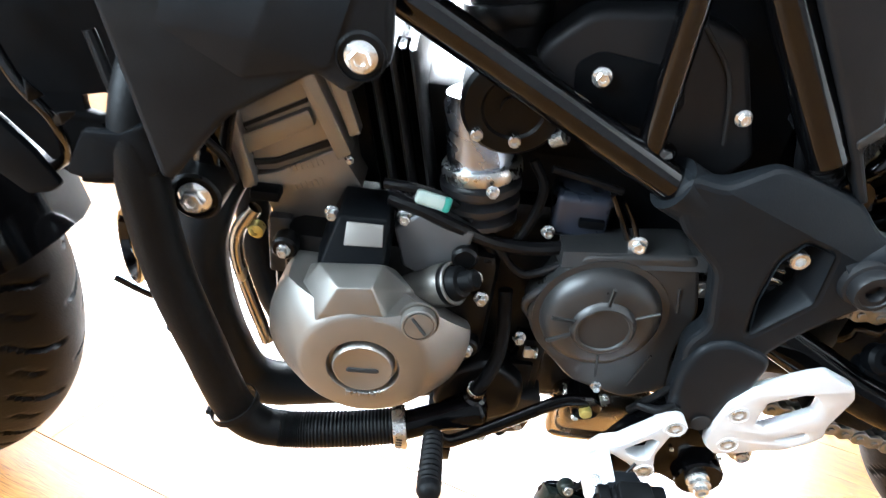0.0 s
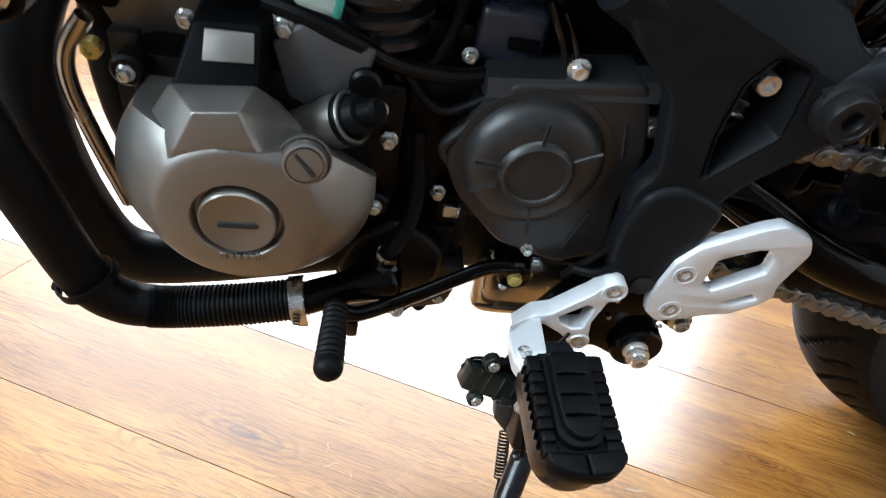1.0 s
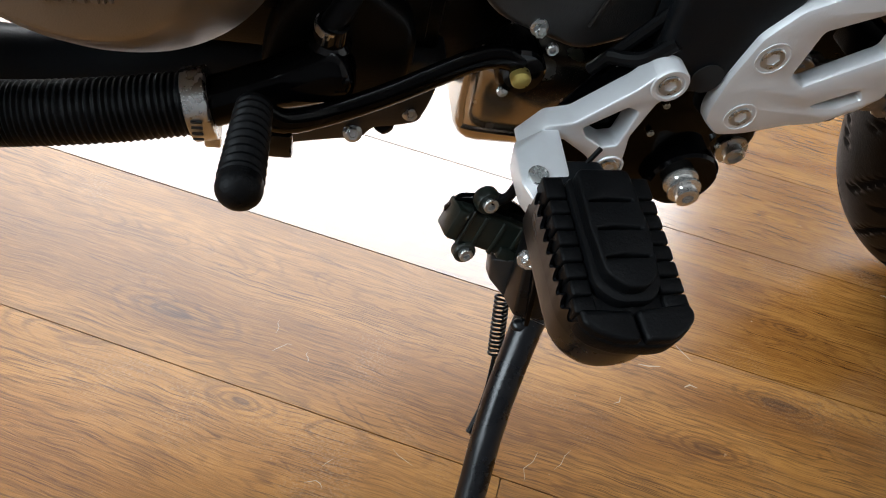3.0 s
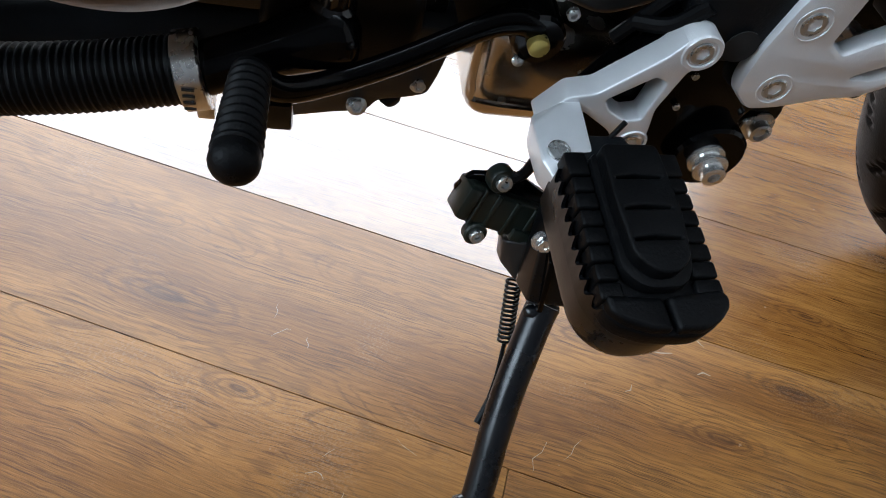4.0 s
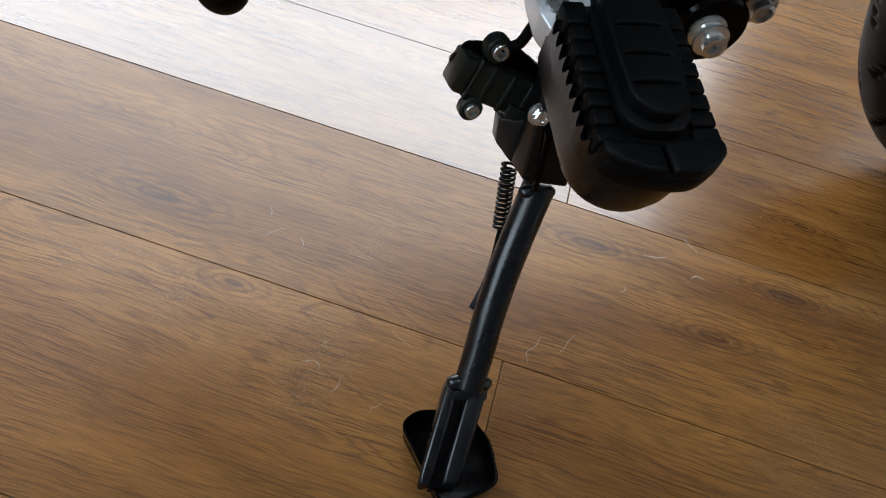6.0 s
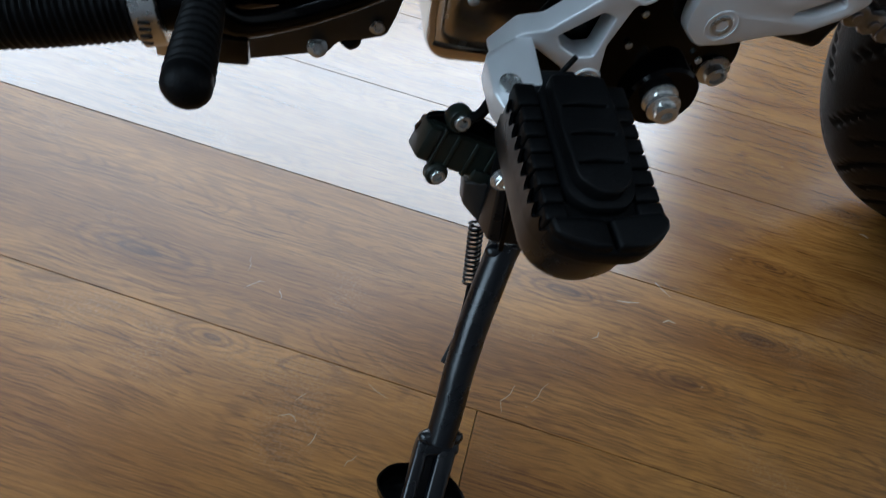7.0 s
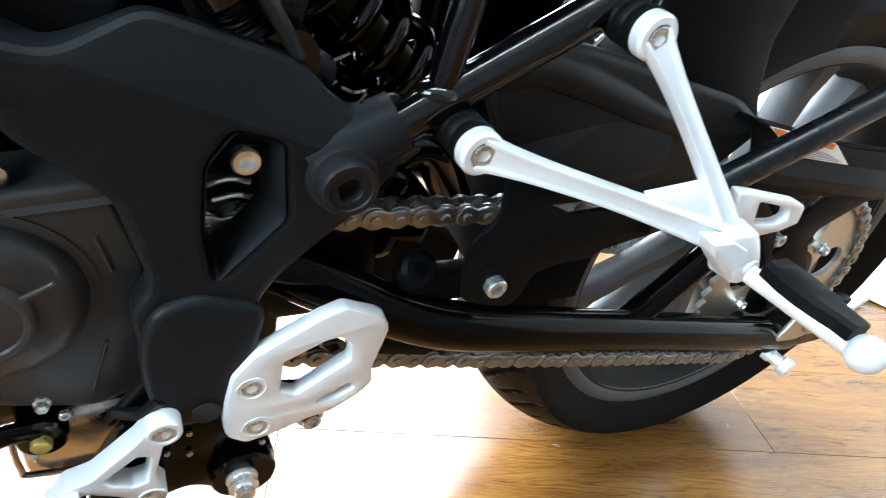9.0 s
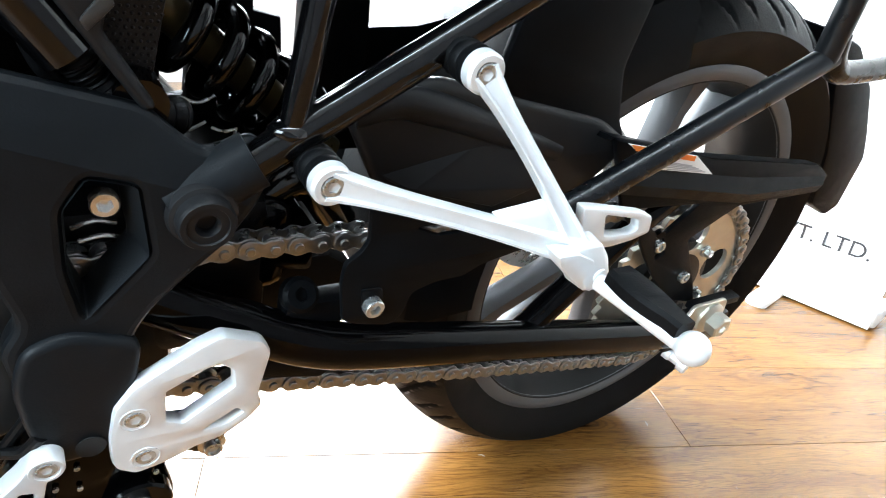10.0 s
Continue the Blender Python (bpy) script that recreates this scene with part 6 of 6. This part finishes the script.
part("stand_cable", tube([(.2100, -.157, .2545), (.2186, -.160, .2556), (.2253, -.160, .2593), (.2285, -.160, .2700), (.2330, -.158, .2820), (.2420, -.148, .2980)], .0030, 10), M_RUBBER, stand_root)
SWM = Matrix.Translation((.2215, -.160, .2285)) @ Matrix.Rotation(radians(21.6), 4, "Y") @ Matrix.Rotation(radians(-20), 4, "X")
sb_ = bmesh.new()
block(sb_, -.027, .031, -.006, .010, -.0115, .0115, .003, 3)
switch = part("stand_switch", sb_, M_SWITCH, stand_root, "dark olive plastic side stand switch")
switch.matrix_local = SWM
for i in range(3):
    sr = bmesh.new()
    block(sr, -.010 + .013 * i, -.0068 + .013 * i, -.0070, -.004, -.0120, .0105, .0010, 2)
    part("switch_rib", sr, M_SWITCH, switch)
se = bmesh.new()
block(se, -.029, -.021, -.0085, .010, -.0095, .0105, .0018, 2)
part("switch_cap", se, M_SWITCH, switch)
sg = bmesh.new()
block(sg, -.0195, -.0172, -.0072, .008, -.0118, .0118, .0006, 1)
part("switch_seam", sg, M_SWITCH, switch)
sx = bmesh.new()
block(sx, .010, .031, -.0085, -.003, -.0125, -.0045, .0015, 2)
part("switch_step", sx, M_SWITCH, switch)
sl = bmesh.new()
lathe(sl, [(.0078, -.002), (.0078, .004), (.0065, .006), (0, .006)], (-.015, -.004, .0200), seg=20)
part("switch_lug", sl, M_SWITCH, switch)
sl = bmesh.new()
lathe(sl, [(.0070, -.002), (.0070, .003), (.006, .004), (0, .004)], (-.0105, -.004, -.0158), seg=20)
part("switch_lug", sl, M_SWITCH, switch)
bolt(BOLT_S, -.015, -.0085, .0200, switch, .62, label="zinc socket bolt")
bolt(BOLT_S, -.0105, -.0070, -.0158, switch, .58, label="zinc socket bolt")
bolt(BOLT_C, .2415, -.1830, .2326, stand_root, .52, aim=(-20, 0, 0), label="polished pivot bolt")
part("switch_bracket", plate(rounded([(.192, .236), (.200, .250), (.225, .252), (.250, .235), (.248, .218), (.215, .234)], .003), -.154, -.150, (), .0008), M_GLOSS, stand_root)

# ---- passenger footrest ----
def arm(a, b, c, w0, w1, d):
    """A tapered, slightly dished cast arm along a bent line."""
    bm = bmesh.new()
    line = spline([a, b, c], 10)
    rings = []
    n = len(line)
    for i, p in enumerate(line):
        t_ = (line[min(i + 1, n - 1)] - line[max(i - 1, 0)]).normalized()
        side_ = t_.cross(Vector((0, 1, 0))).normalized()
        out_ = side_.cross(t_).normalized()
        if out_.y > 0:
            out_ = -out_
        w = w0 + (w1 - w0) * i / (n - 1) - .002 * math.sin(math.pi * i / (n - 1)) + .0032 * math.exp(-9.0 * i / (n - 1))
        prof = [(-1, 0), (-1, .55), (-.80, 1), (-.62, 1), (-.48, .66), (.48, .66), (.62, 1), (.80, 1), (1, .55), (1, 0), (.7, -.2), (-.7, -.2)]
        rings.append([p + side_ * w * u + out_ * d * v for u, v in prof])
    return grow(bm, rings)


A1, A2, AP = Vector((.4365, -.160, .5230)), Vector((.5170, -.163, .5880)), Vector((.590, -.214, .489))
pas = part("passenger_footrest", arm(A1, Vector((.512, -.186, .5075)), AP, .0074, .0098, .0080), M_ALU, bike, "silver cast passenger footrest bracket")
part("bracket_arm", arm(A2, Vector((.554, -.187, .540)), AP, .0066, .0082, .0080), M_ALU, pas)
for p in (A1, A2):
    eb_ = bmesh.new()
    lathe(eb_, [(.0124, -.006), (.0124, .0050), (.0108, .0070), (.0076, .0072), (.0070, .0045), (0, .0045)], p, seg=32)
    part("arm_eye", eb_, M_ALU, pas)
    bolt(BOLT_F, p.x, p.y - .0035, p.z, pas, .90, label="zinc socket bolt")
    rbm = bmesh.new()
    lathe(rbm, [(.0100, -.034), (.0100, -.024), (.0122, -.023), (.0126, -.020), (.0116, -.0175), (.0126, -.015), (.0126, -.012), (.0114, -.0095), (.0128, -.007), (.0128, -.003), (.0118, .001)], p, seg=32)
    part("rubber_bush", rbm, M_RUBBER, pas, "black rubber bush")
part("bracket_web", hull([(.524, -.190, .512), (.563, -.196, .5225), (.583, -.204, .500), (.560, -.202, .497), (.534, -.198, .509), (.562, -.203, .514), (.581, -.210, .500), (.560, -.208, .498)], .0015), M_ALU, pas)
part("bracket_loop", plate(rounded([(.590, .5165), (.6025, .5147), (.6498, .5055), (.6624, .5007), (.6658, .4870), (.6503, .4823), (.6292, .4797), (.600, .482)], .003), -.2050, -.1960, [rounded([(.6135, .5075), (.6480, .5000), (.6515, .4915), (.6440, .4890), (.6200, .4905)], .002)], .002, 2), M_ALU, pas)
part("bracket_hub", hull([(.574, -.208, .500), (.598, -.208, .501), (.577, -.2235, .499), (.597, -.2235, .500), (.588, -.210, .4660), (.619, -.206, .4690), (.592, -.229, .4660), (.612, -.229, .4700), (.575, -.2225, .490), (.609, -.2215, .488)], .0018), M_ALU, pas)
part("bracket_lug", plate(rounded([(.558, .4985), (.564, .489), (.589, .4675), (.600, .472), (.592, .490), (.575, .498)], .002), -.227, -.212, (), .002, 2), M_ALU, pas)
pp = bmesh.new()
lathe(pp, [(.0052, 0), (.0052, .0015), (.004, .002), (0, .002)], (.5985, -.2285, .4790), seg=20)
part("hinge_pin", pp, M_ALU, pas)
ppeg = part("passenger_peg", tube([(.596, -.232, .477), (.604, -.297, .4785)], .0058, 16), M_ALU, pas, "silver peg with a black rubber pad")
pr = bmesh.new()
rings = []
for i in range(13):
    t_ = i / 12
    w = .0105 + .0035 * math.sin(math.pi * min(1, t_ * 1.2)) - .003 * t_
    c = Vector((.603, -.238 - .056 * t_, .4865 + .001 * t_))
    rings.append([c + Vector((w * u, 0, v)) for u, v in ((-1, -.004), (-1, .003), (-.7, .0055), (.7, .0055), (1, .003), (1, -.004))])
grow(pr, rings)
part("peg_rubber", pr, M_RUBBER, ppeg, "black rubber pad")
pe = bmesh.new()
bmesh.ops.create_uvsphere(pe, u_segments=24, v_segments=16, radius=.0104, matrix=Matrix.Translation((.605, -.302, .480)))
part("peg_end", pe, M_ALU, ppeg)

# ---- tail: rack, plate holder ----
rack = part("tail_rack", tube([(.60, -.142, .452), (.657, -.146, .482), (.885, -.150, .601)], .0108, 20), M_SATIN, bike, "satin black tubular tail rack")
part("rack_upright", tube([(.878, -.150, .598), (.872, -.150, .66), (.862, -.148, .72)], .0108, 20), M_SATIN, rack)
part("rack_rail", tube([(.880, -.150, .618), (.893, -.150, .597), (.925, -.150, .587), (1.05, -.145, .598), (1.25, -.12, .62)], .0108, 20), M_SATIN, rack)
mg = plate(rounded([(1.05, .60), (1.12, .586), (1.20, .534), (1.262, .470), (1.294, .432), (1.304, .350), (1.28, .336), (1.225, .360), (1.182, .446), (1.10, .55)], .008), -.06, .06, (), .006)
tail_mg = part("plate_holder", mg, M_PLASTIC, bike, "black plastic plate holder behind the rear tyre")
part("plate_lamp", hull([(1.28, -.03, .43), (1.31, -.03, .415), (1.28, .03, .43), (1.31, .03, .415), (1.295, -.03, .445), (1.295, .03, .445)], .002), M_PLASTIC, tail_mg)

# ---- roll-up banner behind the tail ----
ban = tagged(new("banner_stand"), "white roll-up banner with dark lettering standing on the boards", "banner")
ban.matrix_world = Matrix.Translation((1.674, 1.06, 0)) @ Matrix.Rotation(radians(-77.5), 4, "Z")
bs = bmesh.new()
block(bs, -.42, .42, -.045, .045, .006, .05, .008, 3)
part("base", bs, M_ALU, ban, "silver cassette base")
for x in (-.25, .215):
    ft = slab(rounded([(x - .022, -.16), (x + .022, -.16), (x + .022, .14), (x - .022, .14)], .02), 0, .012, .003)
    part("foot", ft, M_WHITE, ban, "white swivel foot")
sh_ = bmesh.new()
block(sh_, -.41, .41, -.050, -.044, .004, 2.02, .001, 1)
sheet = part("printed_sheet", sh_, M_WHITE, ban, "white printed sheet")
tp = bmesh.new()
block(tp, -.42, .42, -.058, -.036, 2.01, 2.045, .005, 2)
part("top_rail", tp, M_ALU, ban)


def lettering(text, size, x, z, mat, parent, y=-.0512):
    """Printed words, a hair proud of the sheet."""
    cu = bpy.data.curves.new("words", "FONT")
    cu.body, cu.size, cu.extrude = text, size, .0003
    ob = bpy.data.objects.new("words", cu)
    me = bpy.data.meshes.new_from_object(ob)
    bpy.data.objects.remove(ob)
    me.transform(Matrix.Translation((x, y, z)) @ Matrix.Rotation(radians(90), 4, "X"))
    me.materials.clear()
    return part("lettering", me, mat, parent)


def bars(x0, z, widths, h, mat, parent, gap=.006):
    x = x0
    for w in widths:
        bm = bmesh.new()
        block(bm, x, x + w, -.0508, -.0500, z, z + h, 0)
        part("printed_bar", bm, mat, parent, smooth=0)
        x += w + gap


lettering("PVT. LTD.", .047, .165, .142, M_INK, sheet)
bars(.205, .112, (.008, .014, .012, .014, .012, .014, .012), .020, M_GREYINK, sheet, .004)
bars(.235, .322, (.012, .012, .012, .012, .006, .006, .006), .034, M_GREYINK, sheet, .005)
bars(-.30, .142, (.06, .10, .08, .09), .034, M_INK, sheet, .02)

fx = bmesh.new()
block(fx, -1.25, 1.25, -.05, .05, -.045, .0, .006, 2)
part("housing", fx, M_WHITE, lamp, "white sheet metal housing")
# ---- floor boards ----
PW, PL, PA = 0.193, 1.285, radians(-22.3)
pb = bmesh.new()
block(pb, 0.00025, PL - 0.00025, 0.00025, PW - 0.00025, -0.0105, 0, 0.0005, 1)
plank_me = mesh_of(pb, "plank", M_WOOD, 0)
# rows up to k = 0 take the low-glare copy, so glare stops at the joint
dull_me = plank_me.copy()
dull_me.materials[0] = M_WOOD_DULL
rng = random.Random(4)
cu, su = math.cos(PA), math.sin(PA)
JOINTS = {-1: 0.064, 2: 0.760, 1: 0.087, 0: 0.64}
for k in range(-26, 26):
    v = 0.5445 + k * PW
    start = JOINTS.get(k, rng.uniform(0, PL)) - 6 * PL
    for j in range(12):
        u = start + j * PL
        mid = (u + PL / 2, v + PW / 2)
        x, y = mid[0] * cu - mid[1] * su, mid[0] * su + mid[1] * cu
        m = Matrix.Translation((u * cu - v * su, u * su + v * cu, 0)) @ Matrix.Rotation(PA, 4, "Z")
        ends = [m @ Vector((a, b, 0)) for a in (0, PL) for b in (0, PW)]
        if all(X0 < e.x < X1 and Y0 < e.y < Y1 for e in ends):
            placed("plank", dull_me if k <= 0 else plank_me, floor, m)
        elif X0 - .7 < x < X1 + .7 and Y0 - .7 < y < Y1 + .7:
            cb = bmesh.new()
            cb.from_mesh(plank_me)
            bmesh.ops.transform(cb, matrix=m, verts=cb.verts)
            for co_, no_ in (((X0, 0, 0), (-1, 0, 0)), ((X1, 0, 0), (1, 0, 0)), ((0, Y0, 0), (0, -1, 0)), ((0, Y1, 0), (0, 1, 0))):
                bmesh.ops.bisect_plane(cb, geom=list(cb.verts) + list(cb.edges) + list(cb.faces), plane_co=co_, plane_no=no_, clear_outer=True)
            if cb.faces:
                bmesh.ops.transform(cb, matrix=m.inverted(), verts=cb.verts)
                placed("plank", mesh_of(cb, "plank", M_WOOD_DULL if k <= 0 else M_WOOD, 0), floor, m)
            else:
                cb.free()

# pale scratches and chips in the boards by the stand
srng = random.Random(11)
for x, y, ln, n, wd in ((.105, .604, .018, 5, .0005), (.091, .616, .016, 4, .0004), (.118, .585, .012, 4, .0005), (.14, .456, .012, 3, .0006), (.12, .48, .016, 4, .0007), (.132, .492, .010, 3, .0004), (.185, .505, .02, 3, .0004), (.30, .50, .03, 3, .0006),
                        (.31, .485, .025, 3, .0005), (.165, .44, .012, 3, .0005), (.44, .585, .022, 2, .0018), (.455, .562, .014, 2, .0022), (.475, .592, .02, 2, .0014), (.757, .688, .010, 2, .0030), (1.035, .642, .012, 2, .0025), (.38, .545, .012, 2, .0012)):
    bm = bmesh.new()
    a = srng.uniform(0, 6.28)
    p = Vector((x, y))
    pts = [p]
    for i in range(n):
        a += srng.uniform(-.9, .9)
        p = p + Vector((math.cos(a), math.sin(a))) * ln / n
        pts.append(p)
    prev = None
    for i, q in enumerate(pts):
        d = (pts[min(i + 1, n)] - pts[max(i - 1, 0)]).normalized()
        nn = Vector((-d.y, d.x)) * wd * (.2 if i in (0, n) else .45)
        cur = (bm.verts.new((q.x + nn.x, q.y + nn.y, .00025)), bm.verts.new((q.x - nn.x, q.y - nn.y, .00025)))
        if prev:
            bm.faces.new((prev[0], prev[1], cur[1], cur[0]))
        prev = cur
    part("scratch", bm, M_SCRATCH, floor, smooth=0)
